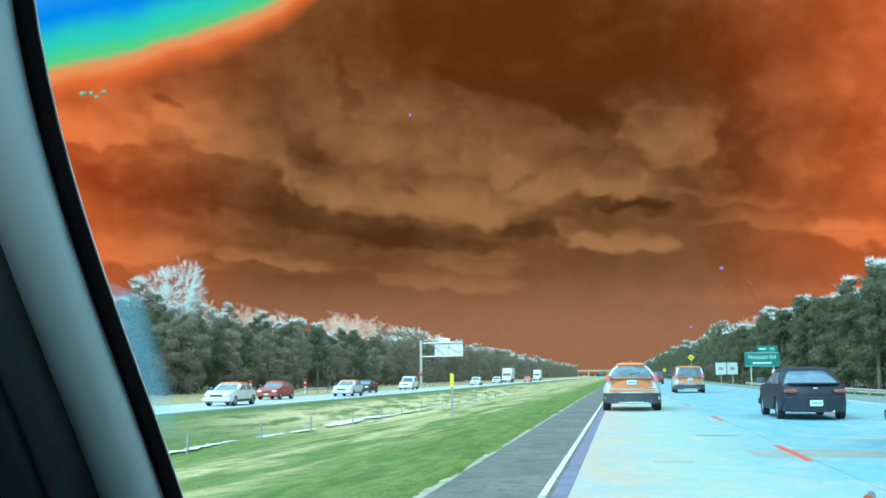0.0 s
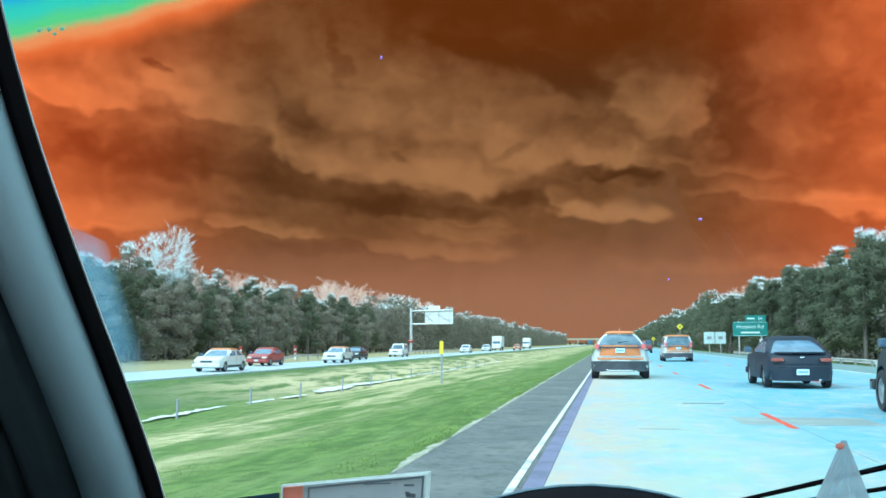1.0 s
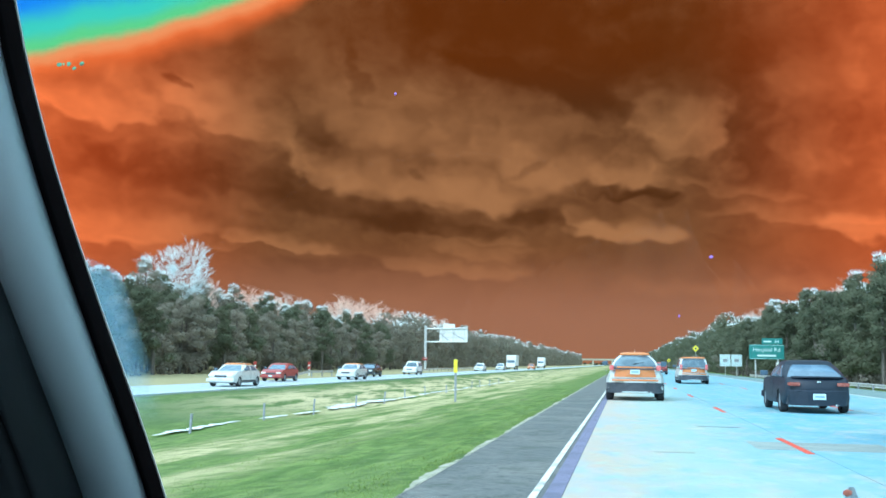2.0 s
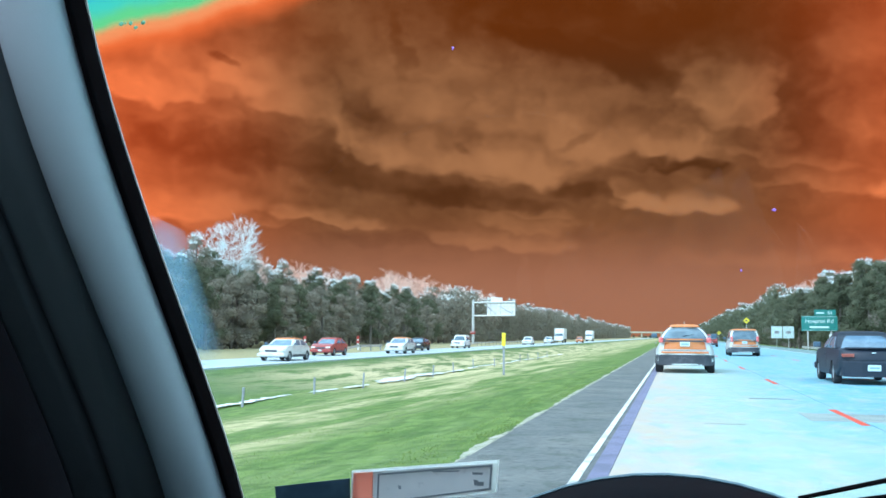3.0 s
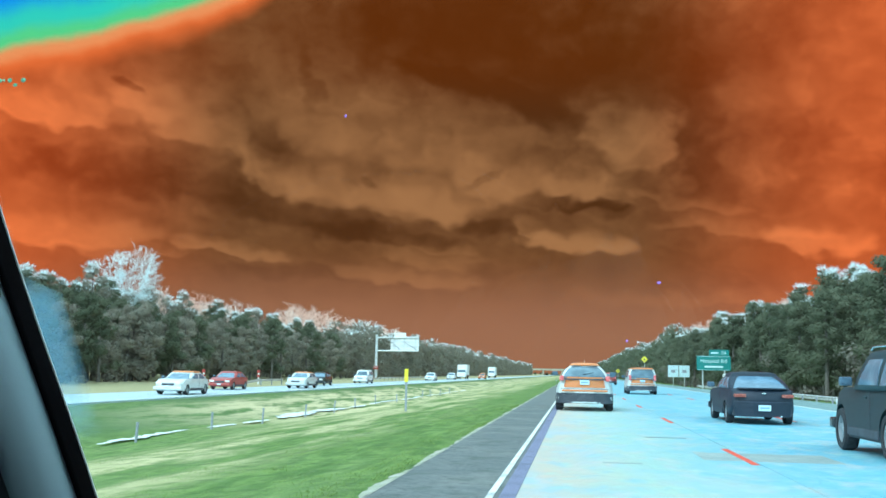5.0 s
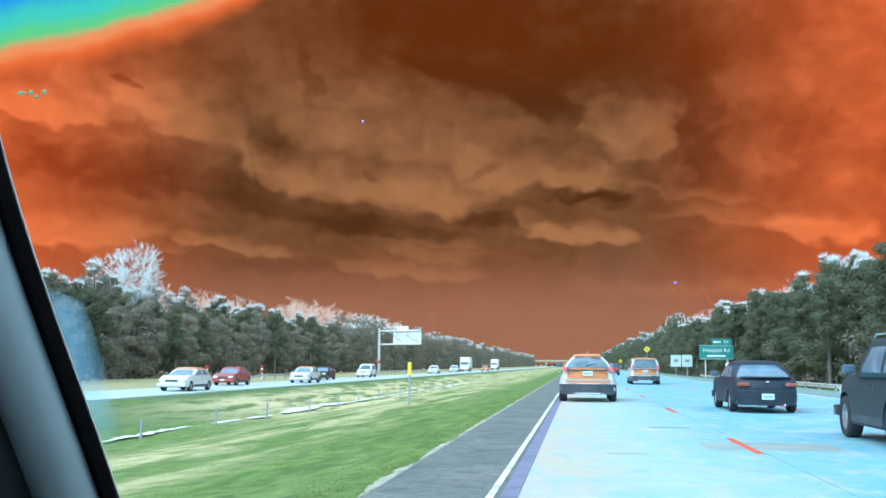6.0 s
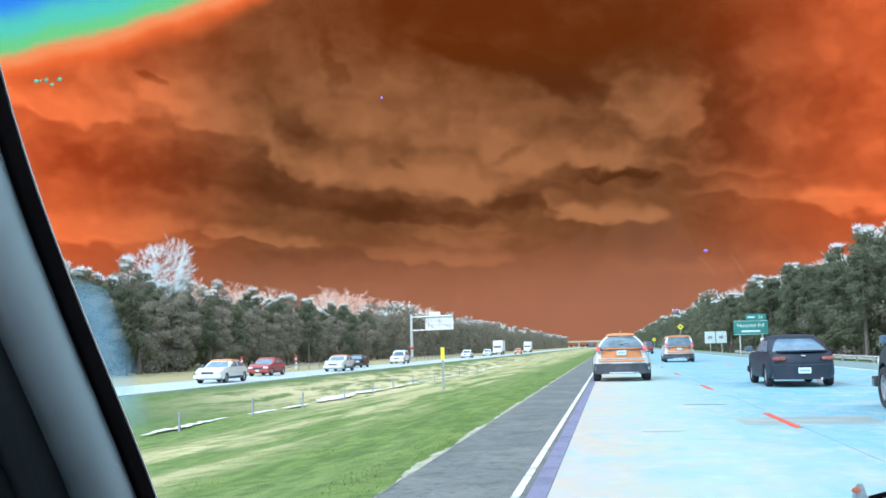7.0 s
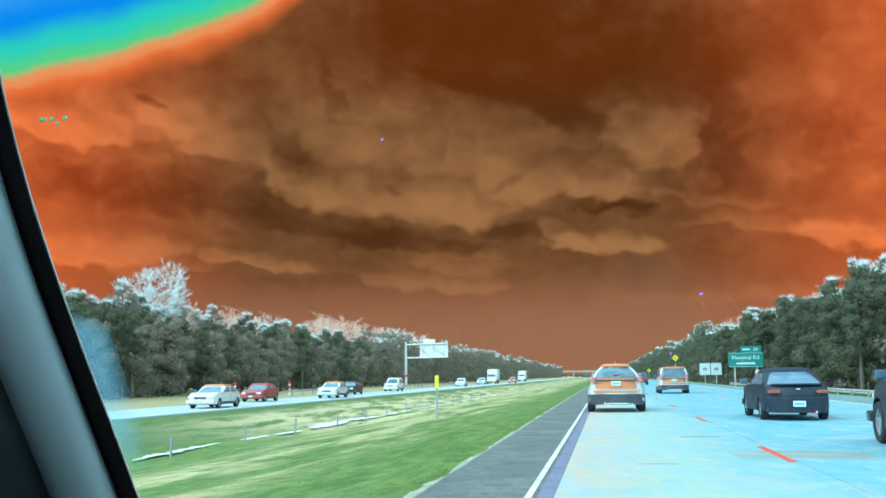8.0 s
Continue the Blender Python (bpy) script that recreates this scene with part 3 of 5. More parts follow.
def wood(x0, depth, y0, y1, step, grow, seed, mixed, crests, rise=1.0):
    r = random.Random(seed)
    y = y0
    while y < y1:
        for row in range(3):
            x = x0 + depth * (row + r.uniform(-0.35, 0.35))
            ob = r.choice((mixed, mixed, crests)[row])
            s = r.uniform(0.93, 1.05) * grow * (0.88, 0.96, 1.03 * rise)[row]
            c = copy_thing(ob, pose(x, y + r.uniform(-1.6, 1.6) + row * step * 0.4, height(x) - 0.05, 0, 0, r.uniform(0, 360)))
            c.scale = (s * 1.1, s * 1.1, s)
        c = copy_thing(r.choice(crests), pose(x0 + depth * 2.5, y + step * 0.9, height(x0) - 0.05, 0, 0, r.uniform(0, 360)))
        c.scale = (1.2 * grow, 1.2 * grow, r.uniform(0.92, 1.02) * grow * rise)
        y += step * (1 + max(0.0, y - 120) / 200)


wood(-46.5, -5.0, 58, 205, 4.3, 1.0, 5, PINES[:2] + LEAFY, CREST)
wood(20.5, 4.2, 42, 205, 4.3, 1.03, 6, PINES + PINES + CREST[::2], CREST[::2], 1.12)


def far_wood(x0, side, y0, y1, seed):
    """The wood where it runs on into the distance."""
    r = random.Random(seed)
    clumps, tips = [], []
    y = y0
    while y < y1:
        for row in range(2):
            cx, tall = x0 + side * (row * 6 + r.uniform(0, 3)), r.uniform(8.8, 12.0)
            for k in range(7):
                t = k / 6
                c = (cx + r.uniform(-1.2, 1.2), y + r.uniform(-2.5, 2.5), 0.6 + (tall - 1.6) * t)
                clumps.append((c, r.uniform(1.4, 2.0)))
            # bright skyline rim, painted as pale upright tips
            for _ in range(26):
                p = Vector((cx + r.uniform(-1.2, 1.2), y + r.uniform(-2, 2), tall + r.uniform(-0.6, 0.4)))
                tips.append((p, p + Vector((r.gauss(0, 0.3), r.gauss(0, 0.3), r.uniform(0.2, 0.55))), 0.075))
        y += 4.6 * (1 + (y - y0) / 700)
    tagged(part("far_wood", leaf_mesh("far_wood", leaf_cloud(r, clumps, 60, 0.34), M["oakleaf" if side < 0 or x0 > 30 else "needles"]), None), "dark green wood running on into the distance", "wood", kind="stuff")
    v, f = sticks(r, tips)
    tagged(part("far_shoots", mesh("far_shoots", v, f, M["pale_twig_and_rim"]), None), "bright skyline rim of the distant wood painted as pale shoots", "twigs", kind="stuff")


far_wood(-47, -1, 204, 1150, 31)
far_wood(21, 1, 204, 1150, 32)
far_wood(-64, -1, 60, 330, 33)


def closing_wood():
    r = random.Random(41)
    clumps = [((x + r.uniform(-3, 3), 1300 + r.uniform(-6, 6), r.uniform(-1, 1.5)), r.uniform(1.6, 2.4)) for x in range(-150, 150, 2)]
    tagged(part("far_wood", leaf_mesh("far_wood", leaf_cloud(r, clumps, 14, 0.9), M["needles"]), None), "low dark wood closing the far end of the road", "wood", kind="stuff")


closing_wood()
far_wood(34, 1, 42, 330, 34)

for i, (x, y, s) in enumerate([(-61, 218, 1.0), (-64, 230, 1.12), (-60, 246, 1.0), (-66, 250, 1.1), (-61, 203, 0.92), (-60, 277, 1.05), (-63, 168, 0.86), (-62, 178, 0.9), (-61, 300, 1.0), (-62, 330, 1.05), (-60, 134, 0.86), (-61, 144, 0.84), (-60, 156, 0.88)]):
    if i == 0:
        BARE = build_bare(71, 16.5, (x, y, -0.5), M["warm_twig"], "tall leafless tree with pale warm twigs")
    else:
        c = copy_thing(BARE, pose(x, y, -0.5, 0, 0, 70 * i))
        c.scale = (s, s, s)
build_bare(75, 18.6, (-58, 122, -0.5), M["pale_twig_and_rim"], "big leafless tree with pale blue-white twigs")
for i, (x, y, s) in enumerate([(34, 165, 0.88), (35, 187, 0.92), (33, 214, 0.9), (35, 244, 0.98), (36, 148, 0.85), (34, 128, 0.84), (33, 275, 1.0), (35, 300, 1.0), (30, 118, 0.80), (30, 139, 0.84), (29.5, 157, 0.82), (30, 176, 0.86), (29, 198, 0.9), (30, 228, 0.95)]):
    c = copy_thing(BARE, pose(x, y, -0.4, 0, 0, 50 * i))
    c.scale = (s, s, s)


def undergrowth(x0, side, y0, y1, seed):
    r = random.Random(seed)
    clumps = []
    y = y0
    while y < y1:
        clumps.append(((x0 + side * r.uniform(0, 5), y, -0.3 + 3.6 * r.random() ** 1.6), r.uniform(0.7, 1.4)))
        y += 0.9 if y < 150 else 2.2
    ob = part("undergrowth", leaf_mesh("undergrowth", leaf_cloud(r, clumps, 130, 0.16), M["brush"]), None)
    tagged(ob, "brown-grey brush under the trees", "brush", kind="stuff")


undergrowth(-45, -1, 58, 420, 8)
undergrowth(19.3, 1, 40, 420, 9)


# ---- grass tufts on the near slope ----
def grass():
    r = random.Random(13)
    v, f = [], []
    for _ in range(42000):
        y = 7.5 + 34 * r.random() ** 1.5
        x = -2.18 - 8.5 * r.random() ** 1.6
        z = height(x) + rough(x, y) - 0.012
        h, a = r.uniform(0.012, 0.032), r.random() * math.tau
        dx, dy = math.cos(a) * 0.007, math.sin(a) * 0.007
        i = len(v)
        v += [(x - dx, y - dy, z), (x + dx, y + dy, z), (x - dy * 4, y + dx * 4, z + h)]
        f.append((i, i + 1, i + 2))
    d = mesh("grass", v, f, M["grass_blade"])
    tagged(part("grass", d, None), "short green grass on the median slope", "grass", kind="stuff")


grass()


# ---- the car that carries the camera: pillar, windscreen, dashboard ----
M["trim"] = material("grey_pillar_trim", (0.76, 0.93, 1.0), 0.5, 0, [(2.5, 3, 0.4, 0.7, (0.69, 0.87, 0.96), 0.6)], 0.05, 500)
M["rubber"] = material("black_rubber", (0.003, 0.0025, 0.003), 0.85, 0, [(20, 3, 0.5, 0.7, (0.006, 0.005, 0.006), 0.6)], 0.0, 30.0, 0.0, 0.04)
M["dark_plastic"] = material("dark_dash_plastic", (0.007, 0.008, 0.011), 0.75, 0, [(8, 4, 0.5, 0.7, (0.012, 0.014, 0.018), 0.5)], 0.1, 400, 0.0, 0.04)
M["headliner"] = material("grey_headliner", (0.30, 0.33, 0.35), 0.9, 0, [(6, 4, 0.4, 0.7, (0.25, 0.27, 0.3), 0.5)], 0.2, 200)


def edge_x(z):
    """The windscreen-side edge of the pillar at a height above the eye."""
    return 1.448 * z ** 3 - 0.121 * z - 0.365


def pillar_sweep(cross, z0, z1, steps=26):
    """cross: offsets (across to the left, towards the seat) of a closed outline, swept along the pillar."""
    bm = bmesh.new()
    rings = []
    for i in range(steps + 1):
        z = z0 + (z1 - z0) * i / steps
        zz = max(min(z, 0.34), -0.24)
        x = edge_x(zz) - 0.30 * (z - zz)
        y = 0.72 - 0.6 * z
        rings.append([bm.verts.new((x - a, y - b, EYE + z - 0.4 * b)) for a, b in cross])
    n = len(cross)
    for u, w in zip(rings, rings[1:]):
        for k in range(n):
            bm.faces.new((u[k], u[(k + 1) % n], w[(k + 1) % n], w[k]))
    bm.faces.new(rings[0][::-1])
    bm.faces.new(rings[-1])
    return bm


def rounded(w, d, cut, n=6):
    out = []
    for cx, cy, a0 in ((w - cut, d - cut, 0), (cut, d - cut, 90), (cut, cut, 180), (w - cut, cut, 270)):
        for k in range(n + 1):
            a = radians(a0 + 90 * k / n)
            out.append((cx + cut * math.cos(a), cy + cut * math.sin(a)))
    return out


own_car = thing("car", (0.25, 0, 0), 0, "grey car with an open dark cabin, carrying the camera", "car")


def own(name, bm, mat, label="", parent=None, smooth=False):
    """A part of the camera's car, built in the place's own measures."""
    ob = part(name, bm, mat, parent if parent else own_car, label, smooth)
    if not parent:
        ob.location = (-0.25, 0, 0)
    return ob


M["own_paint"] = paint("grey_car_paint", (0.25, 0.28, 0.30))
M["frame_vinyl"] = material("dark_frame_vinyl", (0.13, 0.148, 0.16), 0.7, 0, [(3, 3, 0.4, 0.7, (0.09, 0.105, 0.118), 0.7)], 0.1, 300)
M["edge_vinyl"] = material("blackish_vinyl", (0.07, 0.08, 0.09), 0.7, 0, [(3, 3, 0.4, 0.7, (0.05, 0.058, 0.068), 0.7)], 0.1, 300)
pillar = own("windscreen_pillar", pillar_sweep([(0.0045, -0.0040), (0.0048, 0.0100), (0.0085, 0.0165), (0.0145, 0.0205), (0.0240, 0.0228), (0.0340, 0.0232), (0.0440, 0.0222), (0.0530, 0.0195), (0.0610, 0.0150), (0.0675, 0.0085), (0.0725, -0.0010), (0.0755, -0.0130), (0.0770, -0.0300)], -0.34, 0.36),
             M["trim"], "rounded pale grey pillar trim", smooth=True)
own("seal", pillar_sweep(rounded(0.0050, 0.018, 0.0022, 3), -0.34, 0.36), M["rubber"], "black rubber window seal", pillar, True)
# thin white strip added for the bright halo beside the seal
own("glass_edge", pillar_sweep([(-0.0008, 0.0), (0.0005, 0.0), (0.0005, 0.001), (-0.0008, 0.001)], -0.34, 0.36), M["line_white"], "white strip painting the bright line beside the seal", pillar)
own("door_frame", pillar_sweep([(0.0785 + a, -0.045 + b) for a, b in rounded(0.049, 0.048, 0.016)], -0.34, 0.36), M["frame_vinyl"], "dark grey door frame", pillar, True)
own("frame_edge", pillar_sweep([(0.129 + a, -0.045 + b) for a, b in rounded(0.045, 0.042, 0.012)], -0.34, 0.36), M["edge_vinyl"], "blackish inner edge of the door frame", pillar, True)


def far_pillar():
    """The pillar on the passenger's side."""
    return tube([(1.02, 1.0, EYE - 0.32), (0.99, 0.72, EYE + 0.05), (0.93, 0.50, EYE + 0.36)], [0.05, 0.04, 0.035], 8)


own("windscreen_pillar", far_pillar(), M["trim"])
# unseen roof, cut short in front so sky light reaches the pillar
own("roof", slab([(-2.0, EYE + 0.34), (0.14, EYE + 0.36), (0.09, EYE + 0.40), (-0.8, EYE + 0.43), (-2.0, EYE + 0.39)], -0.58, 1.08, 0.02), M["own_paint"])
own("roof_lining", boxed(-0.55, 1.05, -1.88, 0.10, EYE + 0.325, EYE + 0.338), M["headliner"])


def arch_outline(front, back, top):
    """Side of the car from the tail to the nose, with both wheel arches cut out."""
    def arc(cy):
        return [(cy + 0.37 * math.cos(radians(a)), 0.31 + 0.37 * math.sin(radians(a))) for a in range(-10, 191, 20)]
    return [(back, 0.45), (back, 0.78), (back + 0.12, top - 0.02)] + [(1.0, top), (1.7, 0.76), (front - 0.08, 0.68), (front, 0.5), (front - 0.1, 0.28)] + arc(front - 0.85) + arc(back + 0.85) + [(back + 0.2, 0.3)]


own("door_side", slab(arch_outline(2.35, -2.2, EYE - 0.26), -0.64, -0.60, 0.012), M["own_paint"])
own("door_side", slab(arch_outline(2.35, -2.2, EYE - 0.26), 1.10, 1.14, 0.012), M["own_paint"])
# solid where the driver's window would be, keeping side light off the pillar
own("door_panel", slab([(-1.88, 0.35), (1.0, 0.35), (1.0, EYE - 0.06), (0.52, EYE + 0.34), (-1.88, EYE + 0.34)], -0.60, -0.57, 0.008), M["dark_plastic"], "black door lining")
own("door_panel", boxed(1.07, 1.10, -1.88, 0.95, 0.35, EYE - 0.27, bevel=0.008), M["dark_plastic"], "black door lining")
# unseen, closed to the roof without a window to block light from behind
own("rear_panel", boxed(-0.58, 1.08, -1.95, -1.9, 0.35, EYE + 0.35, bevel=0.01), M["dark_plastic"])
own("tail", slab([(-2.2, 0.40), (-2.2, 0.78), (-2.1, 0.90), (-1.96, 0.92), (-1.96, 0.40)], -0.60, 1.10, 0.02), M["own_paint"])
own("floor_pan", boxed(-0.58, 1.08, -1.9, 1.2, 0.28, 0.34), M["dark_plastic"])
own("bonnet", slab([(1.06, 0.55), (1.06, 0.70), (1.7, 0.69), (2.2, 0.64), (2.34, 0.52), (2.28, 0.30), (2.0, 0.30), (1.95, 0.55)], -0.60, 1.10, 0.03), M["own_paint"])


# ---- windscreen, what sits on it, and reflections built as patches ----
def glass_y(x, z):
    return 0.90 - 0.5 * z - 0.53 * (x - 0.2) ** 2


def on_glass(x, z, lift=0.003):
    return Vector((x, glass_y(x, z) - lift, EYE + z))


def thin_glass(name, tint, gloss):
    m = bpy.data.materials.new(name)
    m.use_nodes = True
    t = m.node_tree
    t.nodes.clear()
    N = Nodes(t)
    clear = N.add("ShaderNodeBsdfTransparent", Color=(*tint, 1))
    shine = N.add("ShaderNodeBsdfGlossy", Roughness=0.02)
    mixer = N.add("ShaderNodeMixShader")
    mixer.inputs[0].default_value = gloss
    N.link(clear.outputs[0], mixer.inputs[1]), N.link(shine.outputs[0], mixer.inputs[2])
    N.link(mixer.outputs[0], N.add("ShaderNodeOutputMaterial").inputs[0])
    return m


def reflection_material(name, colour, cover):
    """The trim's reflection in the glass, painted as a milky patch, denser in places."""
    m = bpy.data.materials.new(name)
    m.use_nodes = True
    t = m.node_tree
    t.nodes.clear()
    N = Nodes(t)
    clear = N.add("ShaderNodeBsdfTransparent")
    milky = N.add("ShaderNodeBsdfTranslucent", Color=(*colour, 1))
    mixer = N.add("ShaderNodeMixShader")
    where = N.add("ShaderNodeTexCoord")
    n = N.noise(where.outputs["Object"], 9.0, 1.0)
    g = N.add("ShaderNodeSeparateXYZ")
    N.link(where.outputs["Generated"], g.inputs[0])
    # fades towards its free edges
    faded = N.math("MULTIPLY", N.smooth(N.math("ADD", g.outputs[0], N.math("MULTIPLY", g.outputs[2], 0.22)), 1.0, 0.62), N.math("MULTIPLY", N.smooth(g.outputs[2], 0.0, 0.35), N.smooth(g.outputs[2], 1.0, 0.82)))
    N.link(N.math("MULTIPLY", faded, N.smooth(n.outputs[0], 0.3, 0.7, cover * 0.75, cover)), mixer.inputs[0])
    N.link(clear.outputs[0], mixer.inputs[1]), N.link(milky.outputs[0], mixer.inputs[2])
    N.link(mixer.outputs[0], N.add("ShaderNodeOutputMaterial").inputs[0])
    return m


def lets_light_through(m, colour, share):
    """Milky plastic: part of the light that falls on its back comes through."""
    t = m.node_tree
    N = Nodes(t)
    milky = N.add("ShaderNodeBsdfTranslucent", Color=(*colour, 1))
    mixer = N.add("ShaderNodeMixShader")
    mixer.inputs[0].default_value = share
    N.link(t.nodes["Principled BSDF"].outputs[0], mixer.inputs[1]), N.link(milky.outputs[0], mixer.inputs[2])
    N.link(mixer.outputs[0], t.nodes["Material Output"].inputs[0])


def see_through(m, share):
    """Lets a share of what lies behind show through a thin skin."""
    t = m.node_tree
    N = Nodes(t)
    end = t.nodes["Material Output"].inputs[0]
    mixer = N.add("ShaderNodeMixShader")
    mixer.inputs[0].default_value = share
    N.link(end.links[0].from_socket, mixer.inputs[1]), N.link(N.add("ShaderNodeBsdfTransparent").outputs[0], mixer.inputs[2])
    N.link(mixer.outputs[0], end)
    return m


M["screen_glass"] = thin_glass("windscreen_glass", (0.985, 1.0, 1.0), 0.015)
M["film"] = reflection_material("pale_blue_reflection", (0.36, 0.78, 1.0), 0.25)
M["speck"] = paint("violet_speck", (0.50, 0.25, 0.85))
M["mark"] = paint("green_mark", (0.25, 0.85, 0.50))
M["milky_white"] = material("milky_white_sheet", (0.88, 0.90, 0.88), 0.4, 0, [(40, 4, 0.5, 0.7, (0.55, 0.58, 0.58), 0.6)])
M["grey_face"] = material("milky_grey", (0.62, 0.61, 0.61), 0.35, 0, [(30, 3, 0.45, 0.7, (0.80, 0.79, 0.78), 0.8), (90, 4, 0.62, 0.7, (0.3, 0.3, 0.32), 0.8)])
M["coral"] = material("coral_plastic", (0.95, 0.40, 0.30), 0.5, 0, [(30, 3, 0.40, 0.65, (0.96, 0.72, 0.66), 0.9)])
for key, colour in (("milky_white", (0.95, 0.97, 0.95)), ("grey_face", (0.70, 0.70, 0.71)), ("coral", (1.0, 0.52, 0.42))):
    lets_light_through(M[key], colour, 0.75)
M["blue_dark"] = material("dark_blue_plate", (0.05, 0.10, 0.15), 0.4, 0, [(25, 3, 0.4, 0.7, (0.10, 0.2, 0.28), 0.8)])


def glass_patch(corners, lift, thick, nu=8, nv=3):
    """A thin patch that follows the windscreen, between four (x, z) corners."""
    bm = bmesh.new()
    a, b, c, d = [Vector(p) for p in corners]
    layers = []
    for k in (lift, lift + thick):
        layers.append([[bm.verts.new(on_glass(*((a.lerp(b, i / nu)).lerp(d.lerp(c, i / nu), j / nv)), k)) for i in range(nu + 1)] for j in range(nv + 1)])
    for g in layers:
        for j in range(nv):
            for i in range(nu):
                bm.faces.new((g[j][i], g[j][i + 1], g[j + 1][i + 1], g[j + 1][i]))
    lo, hi = layers
    rim = [(0, i) for i in range(nu)] + [(j, nu) for j in range(nv)] + [(nv, i) for i in range(nu, 0, -1)] + [(j, 0) for j in range(nv, 0, -1)]
    for (p, q), (r, s) in zip(rim, rim[1:] + rim[:1]):
        bm.faces.new((lo[p][q], lo[r][s], hi[r][s], hi[p][q]))
    return bm


def glass_ring(outer, inner, lift, thick):
    """A flat rim on the windscreen between two four-cornered outlines."""
    bm = bmesh.new()
    for k in range(4):
        j = (k + 1) % 4
        piece = glass_patch([outer[k], outer[j], inner[j], inner[k]], lift, thick, 6, 2)
        d = bpy.data.meshes.new("piece")
        piece.to_mesh(d)
        piece.free()
        bm.from_mesh(d)
        bpy.data.meshes.remove(d)
    return bm


windscreen = own("windscreen", glass_patch([(-0.43, 0.40), (0.85, 0.40), (0.85, -0.30), (-0.43, -0.30)], -0.004, 0.004, 24, 12), M["screen_glass"], "clear raked windscreen with specks on it")
windscreen.visible_shadow = False
# painted reflection of the lit trim, right beside the pillar
haze = part("film", glass_patch([(-0.386, 0.074), (-0.356, 0.058), (-0.342, -0.06), (-0.372, -0.06)], 0.002, 0.0004, 6, 10), M["film"], windscreen, "pale blue reflection of the pillar trim, painted on the glass")
haze.visible_shadow = False


def blob(bm, p, r):
    s = bmesh.ops.create_icosphere(bm, subdivisions=1, radius=r)
    for v in s["verts"]:
        v.co = Vector((v.co.x * (1 + 0.5 * math.sin(p.x * 900)), v.co.y * 0.25, v.co.z)) + p
    return bm


for x, z in ((-0.1542, 0.1958), (0.0849, 0.0828), (0.060, 0.0355)):
    part("speck", blob(bmesh.new(), on_glass(x, z), 0.0014), M["speck"], windscreen, "tiny violet speck")
for dx, dz, r in ((-0.0065, 0.0, 0.0016), (-0.001, 0.001, 0.0018), (0.0015, -0.0014, 0.0013), (0.0065, 0.0022, 0.0017), (-0.004, 0.0006, 0.001)):
    part("mark", blob(bmesh.new(), on_glass(-0.3621 + dx, 0.1956 + dz), r), M["mark"], windscreen, "small green mark")

# reflection of an item on the dashboard, built as milky plates on the glass
tag = thing("toll_tag", (0, 0, 0), 0, "white-rimmed grey reflection low on the windscreen, built as plates", "toll tag")
part("case", glass_ring([(-0.2655, -0.1365), (-0.1462, -0.129), (-0.1505, -0.1587), (-0.2715, -0.1725)], [(-0.2635, -0.1390), (-0.1515, -0.1325), (-0.1545, -0.1560), (-0.2688, -0.1700)], 0.003, 0.006), M["milky_white"], tag)
part("face", glass_patch([(-0.2490, -0.1375), (-0.1508, -0.1318), (-0.1540, -0.1566), (-0.2532, -0.1690)], 0.0082, 0.001), M["grey_face"], tag, "scuffed grey face")
part("face_frame", glass_ring([(-0.2452, -0.1392), (-0.1516, -0.1326), (-0.1546, -0.1558), (-0.2494, -0.1672)], [(-0.2440, -0.1408), (-0.1530, -0.1345), (-0.1558, -0.1543), (-0.2480, -0.1656)], 0.0094, 0.0006), M["post"], tag, "dark grey frame round the face")
for x, z, w, h in ((-0.1640, -0.1405, 0.0045, 0.0012), (-0.1660, -0.1490, 0.0020, 0.0030), (-0.1625, -0.1500, 0.0030, 0.0022), (-0.2290, -0.1520, 0.0012, 0.0020), (-0.1900, -0.1380, 0.0120, 0.0008)):
    part("scuff", glass_patch([(x - w, z + h), (x + w, z + h * 0.7), (x + w * 0.8, z - h), (x - w * 0.9, z - h * 0.8)], 0.0107, 0.0003, 2, 2), M["post"], tag, "dark scuff")
part("end_cap", glass_patch([(-0.2640, -0.1382), (-0.2492, -0.1375), (-0.2534, -0.1690), (-0.2694, -0.1708)], 0.0082, 0.0016), M["coral"], tag, "coral end of the reflection")
# second, dark part of that reflection, built as a thin blue patch
tagged(part("screen_sticker", glass_patch([(-0.3269, -0.1491), (-0.2694, -0.1436), (-0.2725, -0.1724), (-0.3290, -0.1757)], 0.003, 0.001), M["blue_dark"]),
               "dark blue reflection low on the windscreen, built as a patch", "sticker")

dash = own("dashboard", boxed(-0.56, 1.06, 0.45, 0.98, 0.82, EYE - 0.275, bevel=0.015), M["dark_plastic"], "dark plastic dashboard")
hood_line = [(math.cos(radians(a)) * 0.152, math.sin(radians(a)) * 0.152 * 0.98) for a in range(0, 181, 6)]
bm = bmesh.new()
rows = []
for y, s, dz in ((0.40, 0.97, -0.006), (0.415, 1.0, 0.0), (0.50, 1.0, 0.001), (0.56, 0.96, -0.008), (0.58, 0.9, -0.02)):
    rows.append([bm.verts.new((0.002 + a * s, y, EYE - 0.234 + b * s + dz)) for a, b in hood_line])
for u, w in zip(rows, rows[1:]):
    for k in range(len(u) - 1):
        bm.faces.new((u[k], u[k + 1], w[k + 1], w[k]))
bm.faces.new(rows[0]), bm.faces.new(rows[-1][::-1])
cowl = part("instrument_hood", bm, M["dark_plastic"], dash, smooth=True)
